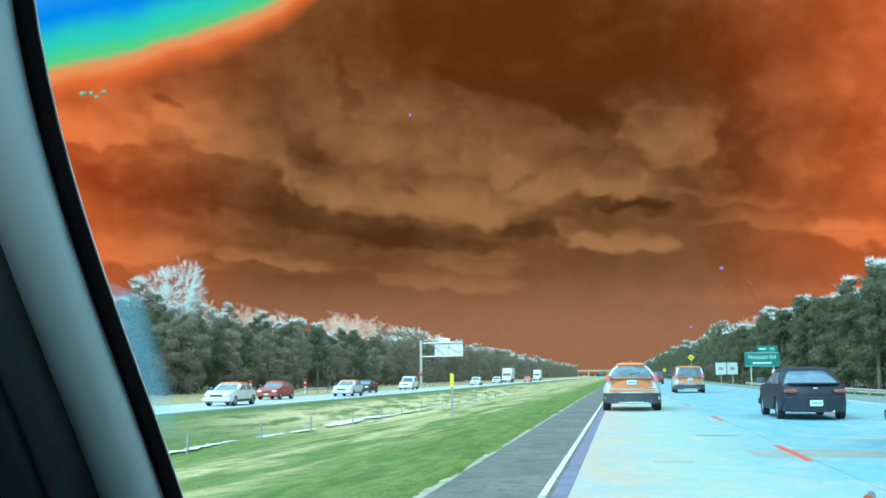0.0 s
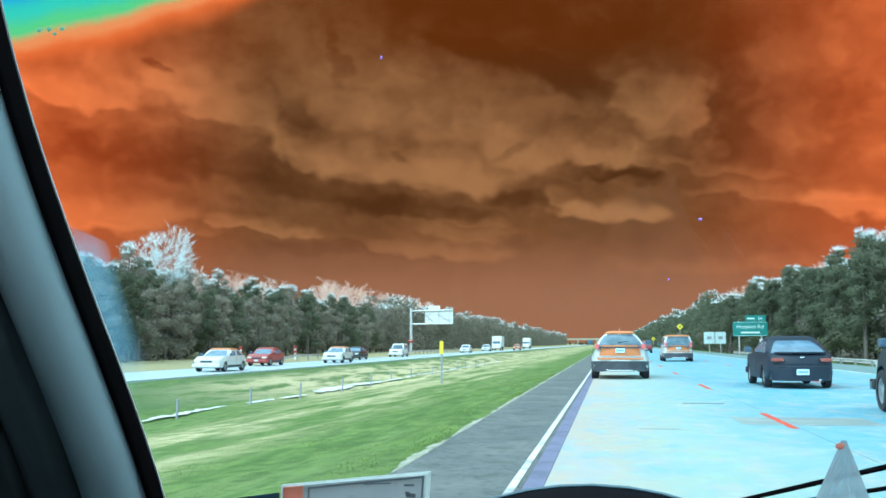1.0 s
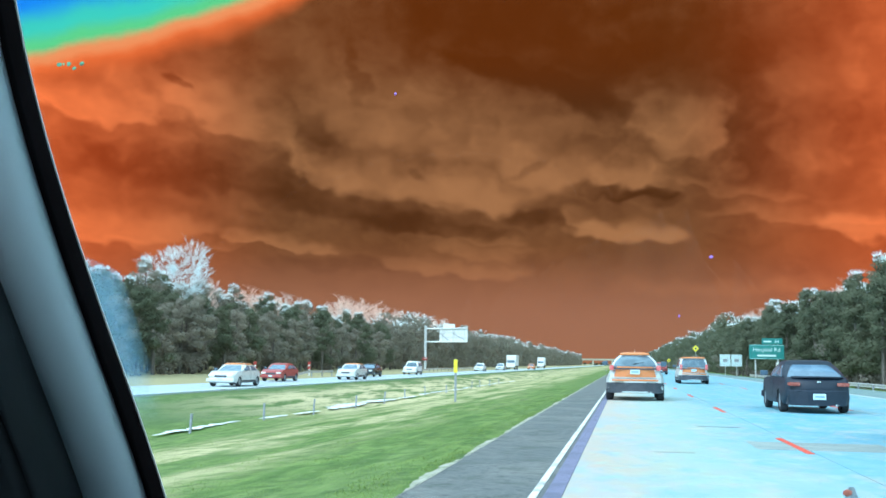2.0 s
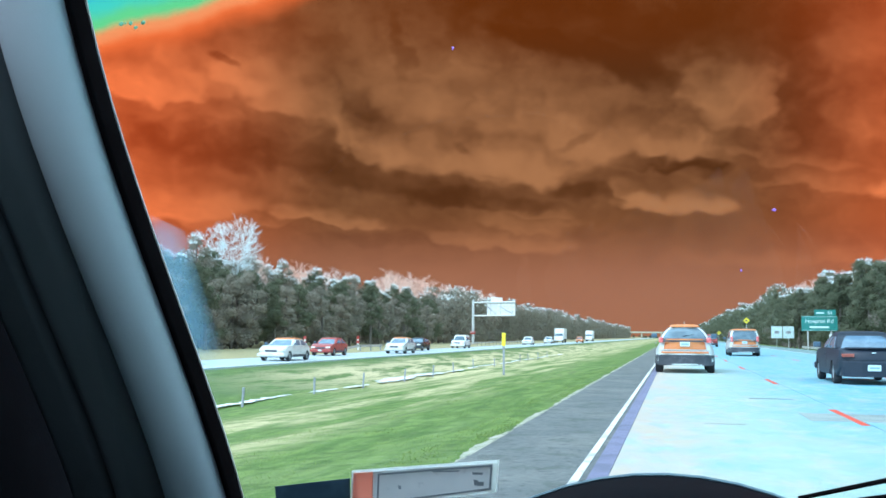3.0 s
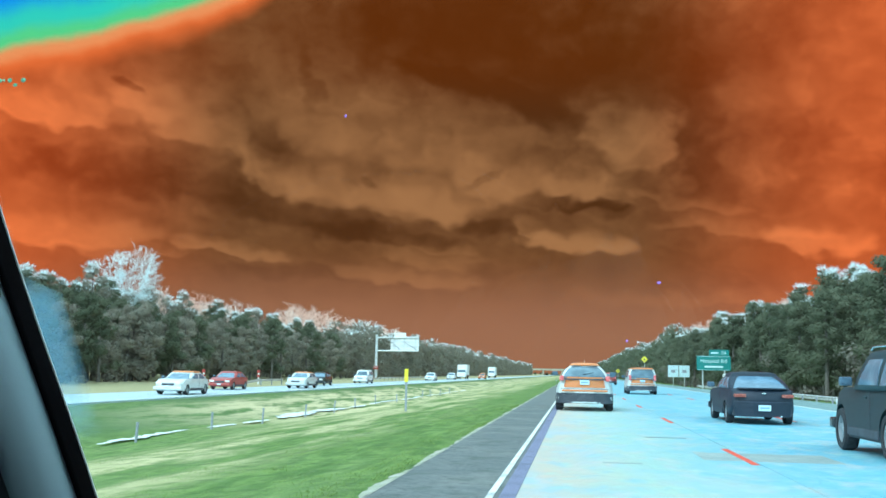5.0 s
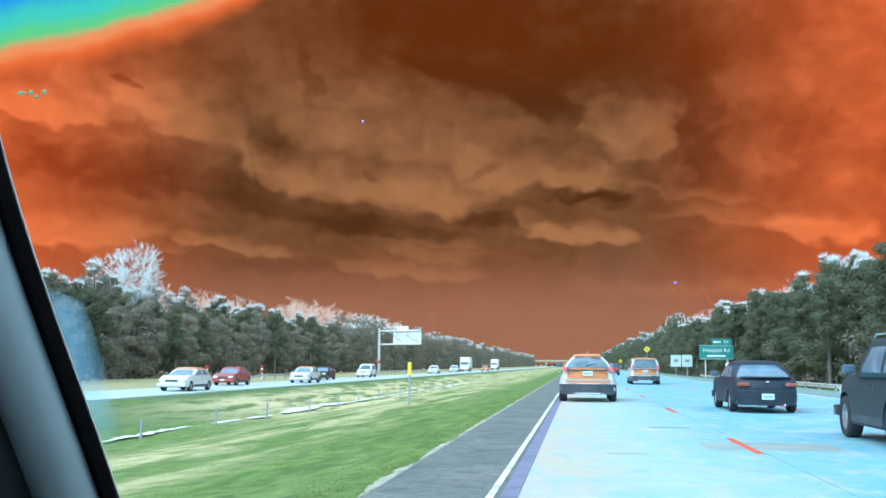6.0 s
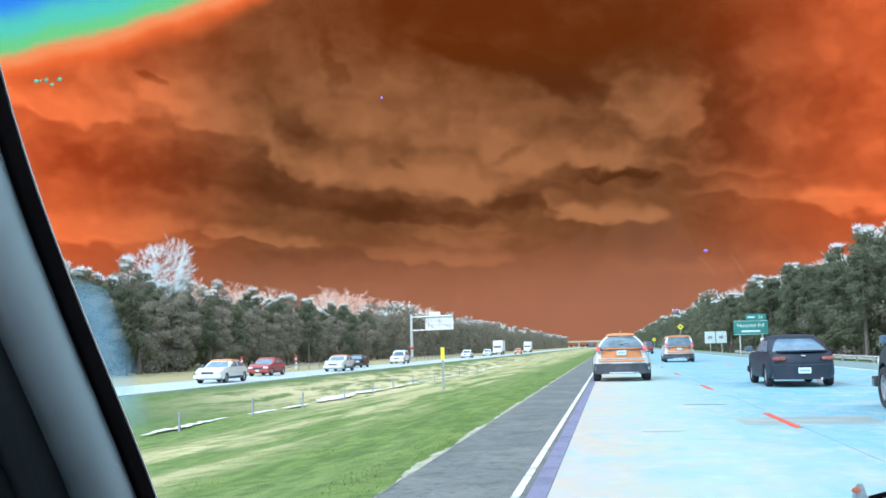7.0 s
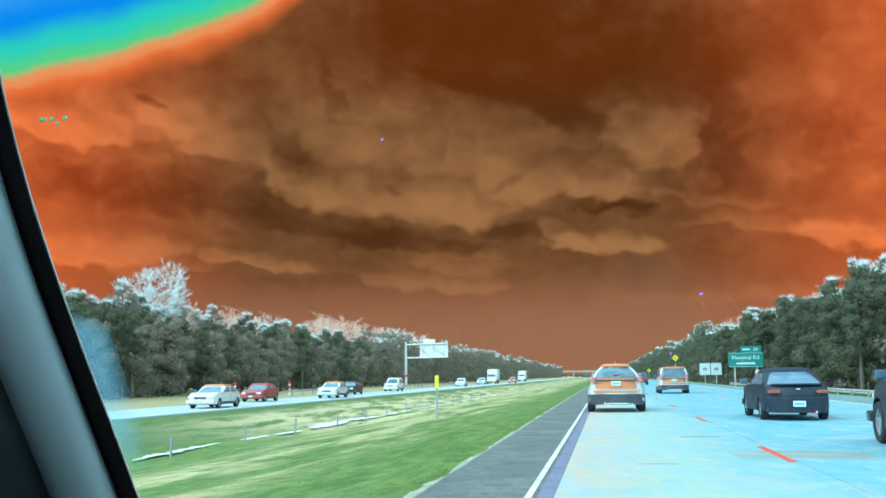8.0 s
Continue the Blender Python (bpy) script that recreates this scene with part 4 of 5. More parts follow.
# the hood's bright rim light, painted as a thin blue-grey tube
M["lip"] = material("blue_grey_lit_edge", (0.22, 0.36, 0.44), 0.5, 0, [(9, 3, 0.4, 0.7, (0.12, 0.2, 0.26), 0.8)])
part("lip", tube([(0.002 + a * 1.001, 0.50, EYE - 0.2325 + b * 1.001) for a, b in hood_line[3:-3]], 0.0009, 5), M["lip"], cowl, "thin blue-grey tube painting the hood's lit edge")

M["cloudy"] = material("cloudy_grey_plastic", (0.36, 0.40, 0.43), 0.25, 0, [(18, 4, 0.45, 0.7, (0.26, 0.32, 0.36), 0.8), (60, 4, 0.62, 0.7, (0.75, 0.8, 0.8), 0.9)], 0.3, 60)

lets_light_through(M["cloudy"], (0.62, 0.78, 0.85), 0.65)
M["cloudy"] = see_through(M["cloudy"], 0.35)


def crumpled_bag():
    """A thin clear bag, gathered to two tips, with sharp folds running up it."""
    r = random.Random(4)
    folds = [r.uniform(0.80, 1.16) for _ in range(22)]
    bm = bmesh.new()
    rings = []
    for i in range(15):
        t = i / 14
        rad = 0.098 * (1 - t) ** 0.96 + 0.0016
        ring = []
        for k in range(22):
            a = k * math.tau / 22
            f = 1 + (folds[k] - 1) * (0.4 + 0.6 * t) + 0.05 * noise.noise(Vector((k * 0.9, i * 0.8, 2.0)))
            lift = 0.012 * max(0.0, t - 0.85) / 0.15 * math.cos(2 * a)
            ring.append(bm.verts.new((0.128 + 0.0165 * t + rad * math.cos(a) * f, 0.64 + rad * math.sin(a) * f, EYE - 0.276 + 0.190 * t + lift)))
        rings.append(ring)
    for u, w in zip(rings, rings[1:]):
        for k in range(22):
            bm.faces.new((u[k], u[(k + 1) % 22], w[(k + 1) % 22], w[k]))
    bm.faces.new(rings[0][::-1]), bm.faces.new(rings[-1])
    bag = tagged(part("plastic_bag", bm, M["cloudy"]), "crumpled cloudy grey plastic bag standing on the dashboard", "bag")
    part("tip", blob(bmesh.new(), Vector((0.1405, 0.632, EYE - 0.0765)), 0.0022), M["coral"], bag, "small coral tip")
    for z, rad in ((0.044, 0.080), (0.056, 0.073)):
        turns = [(0.131 + rad * math.cos(radians(a)), 0.64 + rad * math.sin(radians(a)), EYE - 0.276 + z + 0.00005 * a) for a in range(180, 361, 15)]
        part("crease", tube(turns, 0.0011, 5), M["milky_white"], bag, "bright crease round the foot")


crumpled_bag()
wiper = own("wiper", tube([(0.118, 1.022, EYE - 0.170), (0.30, 1.03, EYE - 0.125), (0.62, 1.02, EYE - 0.06)], [0.0022, 0.003, 0.002], 6), M["rubber"], "black wiper blade parked at the foot of the glass")
part("arm", tube([(0.145, 1.035, EYE - 0.176), (0.30, 1.04, EYE - 0.149), (0.52, 1.06, EYE - 0.22), (0.56, 1.08, 0.69)], [0.002, 0.0025, 0.004, 0.008], 6), M["rubber"], wiper)


# ---- vehicles ----
M["tyre"] = material("tyre_rubber", (0.022, 0.024, 0.028), 0.85, 0, [(12, 3, 0.5, 0.7, (0.05, 0.05, 0.055), 0.6)])
M["rim"] = material("alloy_rim", (0.50, 0.55, 0.58), 0.35, 0.6, [(9, 3, 0.5, 0.7, (0.35, 0.4, 0.42), 0.6)])
M["cladding"] = material("dark_cladding", (0.045, 0.055, 0.07), 0.6, 0, [(6, 4, 0.45, 0.7, (0.09, 0.10, 0.12), 0.7)])
M["car_glass"] = material("tinted_glass", (0.075, 0.13, 0.17), 0.12, 0, [(2.5, 3, 0.4, 0.7, (0.17, 0.27, 0.33), 0.8)])
M["pale_glass"] = material("bright_glass", (0.11, 0.19, 0.26), 0.15, 0, [(2.5, 3, 0.4, 0.7, (0.19, 0.30, 0.38), 0.8)])
M["tail_red"] = material("tail_lamp_red", (0.78, 0.13, 0.13), 0.25, 0, [(14, 3, 0.45, 0.7, (0.85, 0.40, 0.38), 0.7)])
M["tail_orange"] = material("tail_lamp_amber", (0.34, 0.08, 0.06), 0.2, 0, [(14, 3, 0.5, 0.7, (0.60, 0.28, 0.22), 0.6)])
M["lamp_white"] = material("head_lamp_white", (0.80, 0.82, 0.80), 0.15, 0, [(14, 3, 0.5, 0.7, (0.6, 0.64, 0.65), 0.6)])
M["plate"] = material("number_plate", (0.55, 0.72, 0.80), 0.5, 0, [(30, 3, 0.5, 0.7, (0.45, 0.6, 0.7), 0.5)])
M["ink"] = material("dark_print", (0.05, 0.06, 0.09), 0.6)
M["plate_print"] = material("plate_print", (0.22, 0.38, 0.50), 0.6)
M["chrome"] = material("bright_trim", (0.75, 0.77, 0.77), 0.2, 0.9)
# orange stands for bright sky reflections on silver bodywork, put into the paint
M["orange"] = paint("orange_sheen", (0.74, 0.235, 0.075))
M["silver"] = paint("silver_paint", (0.66, 0.70, 0.70))
M["navy"] = paint("navy_paint", (0.006, 0.018, 0.036), 0.5, 0.02)
M["darkgreen"] = paint("dark_green_paint", (0.012, 0.040, 0.050), 0.5, 0.0)
M["black"] = paint("black_paint", (0.025, 0.035, 0.042), 0.25)
M["red"] = paint("red_paint", (0.42, 0.06, 0.05))
M["white"] = paint("white_paint", (0.78, 0.80, 0.79))


def wheel_meshes(rad, wide):
    prof = [(rad * 0.66, -wide / 2), (rad * 0.93, -wide / 2), (rad, -wide * 0.33), (rad, wide * 0.33), (rad * 0.93, wide / 2), (rad * 0.66, wide / 2)]
    bm = bmesh.new()
    n = 20
    rings = [[bm.verts.new((x, r * math.cos(k * math.tau / n), r * math.sin(k * math.tau / n))) for k in range(n)] for r, x in prof]
    for u, w in zip(rings, rings[1:] + rings[:1]):
        for k in range(n):
            bm.faces.new((u[k], u[(k + 1) % n], w[(k + 1) % n], w[k]))
    tyre = bm
    bm = bmesh.new()
    rr = rad * 0.66
    for r0, r1, x0, x1 in ((rr * 0.86, rr, -wide * 0.4, wide * 0.4), (0.001, rr * 0.24, -wide * 0.36, wide * 0.36)):
        rings = [[bm.verts.new((x, r * math.cos(k * math.tau / n), r * math.sin(k * math.tau / n))) for k in range(n)] for r, x in ((r0, x0), (r1, x0), (r1, x1), (r0, x1))]
        for u, w in zip(rings, rings[1:] + rings[:1]):
            for k in range(n):
                bm.faces.new((u[k], u[(k + 1) % n], w[(k + 1) % n], w[k]))
    for s in range(5):
        a = s * math.tau / 5
        c = bmesh.ops.create_cube(bm, size=1.0)["verts"]
        for v in c:
            p = Vector((v.co.x * wide * 0.6, v.co.y * rr * 0.22, rr * 0.52 + v.co.z * rr * 0.8))
            v.co = Matrix.Rotation(a, 3, "X") @ p
    back = bmesh.ops.create_cube(bm, size=1.0)["verts"]
    for v in back:
        v.co = Vector((v.co.x * 0.02, v.co.y * rr * 1.2, v.co.z * rr * 1.2))
    return tyre, bm


def slabs(outline, cuts, half, bevel):
    """A side outline of (y, z) points, drawn across the car in several slices."""
    bm = bmesh.new()
    rows = [[bm.verts.new((c * half, y, z)) for y, z in outline] for c in cuts]
    n = len(outline)
    for u, w in zip(rows, rows[1:]):
        for k in range(n):
            bm.faces.new((u[k], u[(k + 1) % n], w[(k + 1) % n], w[k]))
    bm.faces.new(rows[0]), bm.faces.new(rows[-1][::-1])
    if bevel:
        caps = [e for e in bm.edges if all(v in rows[0] for v in e.verts) or all(v in rows[-1] for v in e.verts)]
        bmesh.ops.bevel(bm, geom=caps, offset=bevel, segments=2, profile=0.6, affect="EDGES", clamp_overlap=True)
    return bm


def build_car(at, turn, label, L=4.6, W=1.8, H=1.5, belt=0.92, hood=0.88, tail=None, ys=(0.75, 0.25, -1.2, -1.95), body="silver", lower="cladding", bumper=None, hatch=None,
              glass="car_glass", lamps="tail_red", rad=0.33, name="car", category="car", group="", split=0.5, rails=False, lamp_z=None, lamp_h=0.34, high_lamps=False, taper=0.21, clad=0.0, plate_at=None, waist=0.085, crown=0.11):
    """ys: foot and head of the windscreen, head and foot of the rear window, along the car. The front points along +y."""
    ob = thing(name, at, turn, label, category, group)
    P = M[body]
    tail = belt if tail is None else tail
    f, b = L / 2, -L / 2
    fy, ry = f - 0.88, b + 0.92
    arch = rad + 0.07

    def arc(cy):
        return [(cy + arch * math.cos(radians(a)), rad + arch * math.sin(radians(a))) for a in range(-14, 195, 16)]

    low = 0.27 * (rad / 0.33)
    outline = [(b + 0.10, low + 0.12), (b, low + 0.3), (b + 0.01, tail * 0.72), (b + 0.03, tail * 0.86), (b + 0.08, tail * 0.95), (b + 0.20, tail)]
    outline += [(ys[3], belt), (ys[0], belt + 0.01), ((ys[0] + f) / 2, (belt + hood) / 2 + 0.03), (f - 0.35, hood - 0.04), (f - 0.08, hood - 0.17), (f, hood - 0.33), (f - 0.02, low + 0.12), (f - 0.12, low)]
    outline += arc(fy) + arc(ry)
    def shaped(bm):
        """Rounds the plan at both ends and draws the sides in above and below the waist."""
        for v in bm.verts:
            x, y, z = v.co
            k = abs(x) / (W / 2)
            side = 1 - 0.15 * max(0.0, (z - 0.60) / 0.5) ** 2 - 0.05 * max(0.0, (0.5 - z) / 0.3) ** 2
            end = max(0.0, (abs(y) - (f - 0.7)) / 0.7)
            v.co.x = x * side * (1 - 0.12 * end ** 2)
            v.co.y = y - math.copysign(0.22 * k ** 3 * end, y)
        return bm

    part("body", shaped(slabs(outline, [-1, -0.9, -0.7, -0.4, 0, 0.4, 0.7, 0.9, 1], W / 2, 0.09)), P, ob, smooth=40)
    part("underbody", boxed(-W / 2 + 0.12, W / 2 - 0.12, b + 0.25, f - 0.25, low - 0.02, 0.62), M["cladding"], ob, "dark underbody")
    # greenhouse: drawn in towards the roof along a curve
    wb, wt, z0 = W / 2 - waist, W / 2 - taper, belt - 0.03

    def ring(t):
        c = t ** 1.9
        w = wb + (wt - wb) * c
        yf, yr = ys[0] + (ys[1] - ys[0]) * t ** 1.15, ys[3] + (ys[2] - ys[3]) * t ** 1.35
        return w, yf, yr, z0 + (H - crown - z0) * t

    def corner(i, u, t):
        """A point of side i (front, right, rear, left), u along it, at height t."""
        w, yf, yr, z = ring(t)
        if i == 0:
            return Vector((-w + 2 * w * u, yf + 0.10 * (1 - (2 * u - 1) ** 2), z))
        if i == 1:
            return Vector((w, yf + (yr - yf) * u, z))
        if i == 2:
            return Vector((w - 2 * w * u, yr - 0.07 * (1 - (2 * u - 1) ** 2), z))
        return Vector((-w, yr + (yf - yr) * u, z))

    bm = bmesh.new()
    loops = []
    for t in (0, 0.3, 0.6, 0.85, 1.0):
        loops.append([bm.verts.new(corner(i, u, t)) for i in range(4) for u in (0.03, 0.25, 0.5, 0.75, 0.97)])
    mid = Vector((0, (ys[1] + ys[2]) / 2, 0))
    for s, z in ((0.96, H - 0.62 * crown), (0.88, H - 0.33 * crown), (0.7, H - 0.11 * crown), (0.4, H)):
        loops.append([bm.verts.new(Vector(((v.co.x) * s, mid.y + (v.co.y - mid.y) * (0.5 + s / 2), z))) for v in loops[4]])
    n = len(loops[0])
    for u, w in zip(loops, loops[1:]):
        for k in range(n):
            bm.faces.new((u[k], u[(k + 1) % n], w[(k + 1) % n], w[k]))
    bm.faces.new(loops[0][::-1]), bm.faces.new(loops[-1])
    part("cabin_shell", bm, P, ob, smooth=True)
    if hatch:
        top = bmesh.new()
        rows = []
        for s, z in ((1.0, H - 0.91 * crown), (0.965, H - 0.55 * crown), (0.885, H - 0.25 * crown), (0.7, H - 0.03 * crown), (0.4, H + 0.009)):
            rows.append([top.verts.new(Vector((corner(i, u, 1.0).x * s * 1.01, mid.y + (corner(i, u, 1.0).y - mid.y) * (0.5 + s / 2) * 1.005, z))) for i in range(4) for u in (0.03, 0.25, 0.5, 0.75, 0.97)])
        for u, w in zip(rows, rows[1:]):
            for k in range(n):
                top.faces.new((u[k], u[(k + 1) % n], w[(k + 1) % n], w[k]))
        top.faces.new(rows[0][::-1]), top.faces.new(rows[-1])
        part("roof", top, M[hatch], ob, smooth=True)

    def pane(pname, i, u0, u1, v0, v1, mat, label=""):
        out = [Vector((0, 1, 0.3)), Vector((1, 0, 0.15)), Vector((0, -1, 0.3)), Vector((-1, 0, 0.15))][i].normalized()
        g = bmesh.new()
        us, ts = [u0 + (u1 - u0) * k / 6 for k in range(7)], [v0 + (v1 - v0) * k / 5 for k in range(6)]
        lay = []
        for off in (-0.01, 0.011):
            grid = []
            for j, t in enumerate(ts):
                pull = (0.04 if i == 2 and hatch else 0.10) * (u1 - u0) * t + (0.05 * max(0.0, (t - 0.7) / 0.3) ** 2 if i == 2 else 0.0)
                grid.append([g.verts.new(corner(i, u + (pull if k == 0 else -pull if k == 6 else 0), t) + out * off) for k, u in enumerate(us)])
            lay.append(grid)
        for grid in lay:
            for j in range(5):
                for k in range(6):
                    g.faces.new((grid[j][k], grid[j][k + 1], grid[j + 1][k + 1], grid[j + 1][k]))
        lo, hi = lay
        rim = [(0, k) for k in range(6)] + [(j, 6) for j in range(5)] + [(5, k) for k in range(6, 0, -1)] + [(j, 0) for j in range(5, 0, -1)]
        for (p, q), (r_, s_) in zip(rim, rim[1:] + rim[:1]):
            g.faces.new((lo[p][q], lo[r_][s_], hi[r_][s_], hi[p][q]))
        part(pname, g, mat, ob, label)

    G = M[glass]
    pane("windscreen", 0, 0.06, 0.94, 0.08, 0.92, G)
    pane("rear_window", 2, *((0.04, 0.96, 0.08, 0.95) if hatch else (0.05, 0.95, 0.08, 0.94)), G, "tinted rear window")
    for i, flip in ((1, False), (3, True)):
        spans = [(0.10, split - 0.02), (split + 0.02, 0.90)]
        for u0, u1 in spans:
            if flip:
                u0, u1 = 1 - u1, 1 - u0
            pane("side_window", i, u0, u1, 0.14, 0.88, G)
    # rear end
    Bm = M[bumper] if bumper else P

    def shaped_box(x0, x1, y0, y1, z0_, z1_, bevel=0.0):
        g = slabs([(y0, z0_), (y1, z0_), (y1, z1_), (y0, z1_)], [-1, -0.8, -0.4, 0, 0.4, 0.8, 1], x1, bevel)
        return shaped(g)

    part("rear_bumper", shaped_box(-W / 2 + 0.02, W / 2 - 0.02, b - 0.05, b + 0.16, low + 0.20 + clad, low + 0.36 + clad, bevel=0.04), Bm, ob)
    part("lower_bumper", shaped_box(-W / 2 + 0.05, W / 2 - 0.05, b - 0.03, b + 0.25, low - 0.04, low + 0.21 + clad, bevel=0.03), M[lower], ob, "dark lower bumper")
    if hatch:
        for s in (-1, 1):
            g = boxed(s * (W / 2 - 0.16) - 0.165, s * (W / 2 - 0.16) + 0.165, b - 0.02, b + 0.50, low - 0.05, low + 0.20 + clad, bevel=0.05)
            part("corner_cladding", shaped(g), M[lower], ob, "black corner cladding")
        part("undertray", boxed(-0.42, 0.42, b - 0.045, b + 0.1, low - 0.03, low + 0.015, bevel=0.01), M["chrome"], ob, "bright strip under the bumper")
        part("hatch", shaped_box(-W / 2 + 0.16, W / 2 - 0.16, b - 0.022, b + 0.08, low + 0.38 + clad, tail - 0.02, bevel=0.035), M[hatch], ob)
        part("hatch_garnish", boxed(-W / 2 + 0.26, W / 2 - 0.26, b - 0.035, b, tail - 0.12, tail - 0.07, bevel=0.01), M["cladding"], ob)
        part("bumper_trim", boxed(-W / 2 + 0.2, W / 2 - 0.2, b - 0.062, b, low + 0.25 + clad, low + 0.31 + clad, bevel=0.008), M["orange"], ob)
        part("spoiler", slab([(ys[2] + 0.1, H - 0.05), (ys[2] - 0.12, H - 0.065), (ys[2] - 0.13, H - 0.085), (ys[2] + 0.05, H - 0.085)], -wt + 0.06, wt - 0.06, 0.01), M[hatch], ob)
        part("antenna", tube([(0, ys[2] + 0.2, H - 0.02), (0, ys[2] + 0.1, H + 0.10)], [0.016, 0.006], 5), M["silver"], ob)
        part("rear_wiper", tube([(-0.05, ys[3] - 0.015, belt + 0.08), (0.3, ys[3] + 0.015, belt + 0.15)], [0.014, 0.008], 5), M["rubber"], ob)
    lz = lamp_z if lamp_z else tail - 0.17
    for s in (-1, 1):
        if high_lamps:
            part("tail_lamp", boxed(s * (W / 2 - 0.19) - 0.075, s * (W / 2 - 0.19) + 0.075, b - 0.02, b + 0.24, lz, lz + lamp_h, bevel=0.03), M[lamps], ob)
        else:
            part("tail_lamp", boxed(s * (W / 2 - 0.27) - 0.15, s * (W / 2 - 0.27) + 0.15, b - 0.005, b + 0.22, lz, lz + 0.09, bevel=0.03), M[lamps], ob)
        part("head_lamp", boxed(s * (W / 2 - 0.30) - 0.17, s * (W / 2 - 0.30) + 0.17, f - 0.26, f - 0.06, hood - 0.28, hood - 0.15, bevel=0.03), M["lamp_white"], ob)
        m = part("mirror", boxed(s * (W / 2 + 0.08) - 0.10, s * (W / 2 + 0.08) + 0.10, ys[0] - 0.28, ys[0] - 0.14, belt + 0.03, belt + 0.18, bevel=0.03), M["blue_dark"], ob)
        for cy in (fy, ry):
            w = part("wheel", T_MESH[rad], M["tyre"], ob)
            w.location = (s * (W / 2 - 0.115), cy, rad)
            part("rim", R_MESH[rad], M["rim"], w)
        part("door_handle", boxed(s * (W / 2 + 0.008) - 0.014, s * (W / 2 + 0.008) + 0.014, ys[0] - 1.15, ys[0] - 0.97, belt - 0.17, belt - 0.13, bevel=0.008), P, ob)
        part("door_seam", boxed(s * W / 2 - 0.004, s * W / 2 + 0.004, ys[0] - 1.27, ys[0] - 1.255, 0.42, belt - 0.05), M["cladding"], ob)
        part("sill", boxed(s * (W / 2 - 0.02) - 0.03, s * (W / 2 - 0.02) + 0.03, ry + arch + 0.02, fy - arch - 0.02, low, low + 0.14, bevel=0.015), M[lower], ob)
        if rails:
            part("roof_rail", tube([(s * (wt - 0.05), ys[1] - 0.1, H - 0.02), (s * (wt - 0.05), ys[1] - 0.2, H + 0.035), (s * (wt - 0.05), ys[2] + 0.2, H + 0.035), (s * (wt - 0.05), ys[2] + 0.1, H - 0.02)], 0.018, 6), M["chrome"], ob)
    plate_z = plate_at if plate_at else lz - 0.34 if not hatch else tail - 0.27
    pl = part("number_plate", boxed(-0.155, 0.155, b - 0.072 if hatch else b - 0.066, b, plate_z, plate_z + 0.15, bevel=0.006), M["plate"], ob)
    part("plate_bar", boxed(-0.12, 0.12, b - 0.076 if hatch else b - 0.070, b - 0.04, plate_z + 0.05, plate_z + 0.10), M["plate_print"], pl)
    if not hatch:
        part("boot_lip", shaped_box(-W / 2 + 0.12, W / 2 - 0.12, b + 0.02, b + 0.16, tail - 0.015, tail + 0.022, bevel=0.012), P, ob, "raised lip along the boot's edge")
        part("boot_seam", boxed(-W / 2 + 0.30, W / 2 - 0.30, b - 0.012, b + 0.02, lz - 0.12, lz - 0.108), M["ink"], ob)
        part("badge", boxed(-0.05, 0.05, b - 0.014, b + 0.02, tail - 0.14, tail - 0.10, bevel=0.008), M["chrome"], ob, "small bright badge")
    part("bumper_strip", shaped_box(-W / 2 + 0.03, W / 2 - 0.03, b - 0.056, b + 0.05, low + 0.33 + clad, low + 0.345 + clad), M["ink"], ob, "dark seam over the bumper")
    part("exhaust", tube([(W / 2 - 0.45, b + 0.3, low - 0.02), (W / 2 - 0.45, b - 0.02, low - 0.02)], 0.03, 8), M["chrome"], ob)
    part("grille", boxed(-0.38, 0.38, f - 0.08, f + 0.012, hood - 0.33, hood - 0.20, bevel=0.02), M["cladding"], ob)
    part("front_bumper", boxed(-W / 2 + 0.03, W / 2 - 0.03, f - 0.2, f + 0.03, low + 0.05, low + 0.24, bevel=0.04), Bm, ob)
    fp = part("number_plate", boxed(-0.16, 0.16, f + 0.02, f + 0.036, low + 0.1, low + 0.22), M["plate"], ob)
    return ob


T_MESH, R_MESH = {}, {}
for rad, wide in ((0.30, 0.19), (0.32, 0.21), (0.36, 0.24)):
    t, r = wheel_meshes(rad, wide)
    for store, bm, mat in ((T_MESH, t, M["tyre"]), (R_MESH, r, M["rim"])):
        d = bpy.data.meshes.new("wheel")
        bmesh.ops.recalc_face_normals(bm, faces=bm.faces[:])
        bm.to_mesh(d), bm.free()
        d.materials.append(mat)
        store[rad] = d

for x in (-0.50, 1.00):
    for y in (1.50, -1.35):
        w = own("wheel", T_MESH[0.30], M["tyre"])
        w.location = (x - 0.25, y, 0.30)
        part("rim", R_MESH[0.30], M["rim"], w)

AHEAD = "vehicles on the near roadway"
build_car((0.34, 33.6 + 2.2, 0), 0, "silver and orange hatchback car with dark lower trim", L=4.4, W=1.90, H=1.60, belt=1.12, hood=1.0, tail=1.14, ys=(0.95, 0.2, -1.45, -2.08), body="silver",
          bumper="silver", hatch="orange", rad=0.36, group=AHEAD, high_lamps=True, lamp_z=0.99, lamp_h=0.17, name="hatchback_car", taper=0.45, clad=0.10, waist=0.19)
build_car((4.35, 66 + 2.4, 0), 0, "silver minivan with orange tailgate and roof trim", L=4.9, W=1.95, H=1.72, belt=1.02, hood=0.95, tail=1.05, ys=(1.45, 0.6, -2.1, -2.38), body="silver", bumper="silver",
          hatch="orange", rad=0.32, group=AHEAD, name="minivan", category="minivan", high_lamps=True, lamp_z=0.9, clad=0.08)
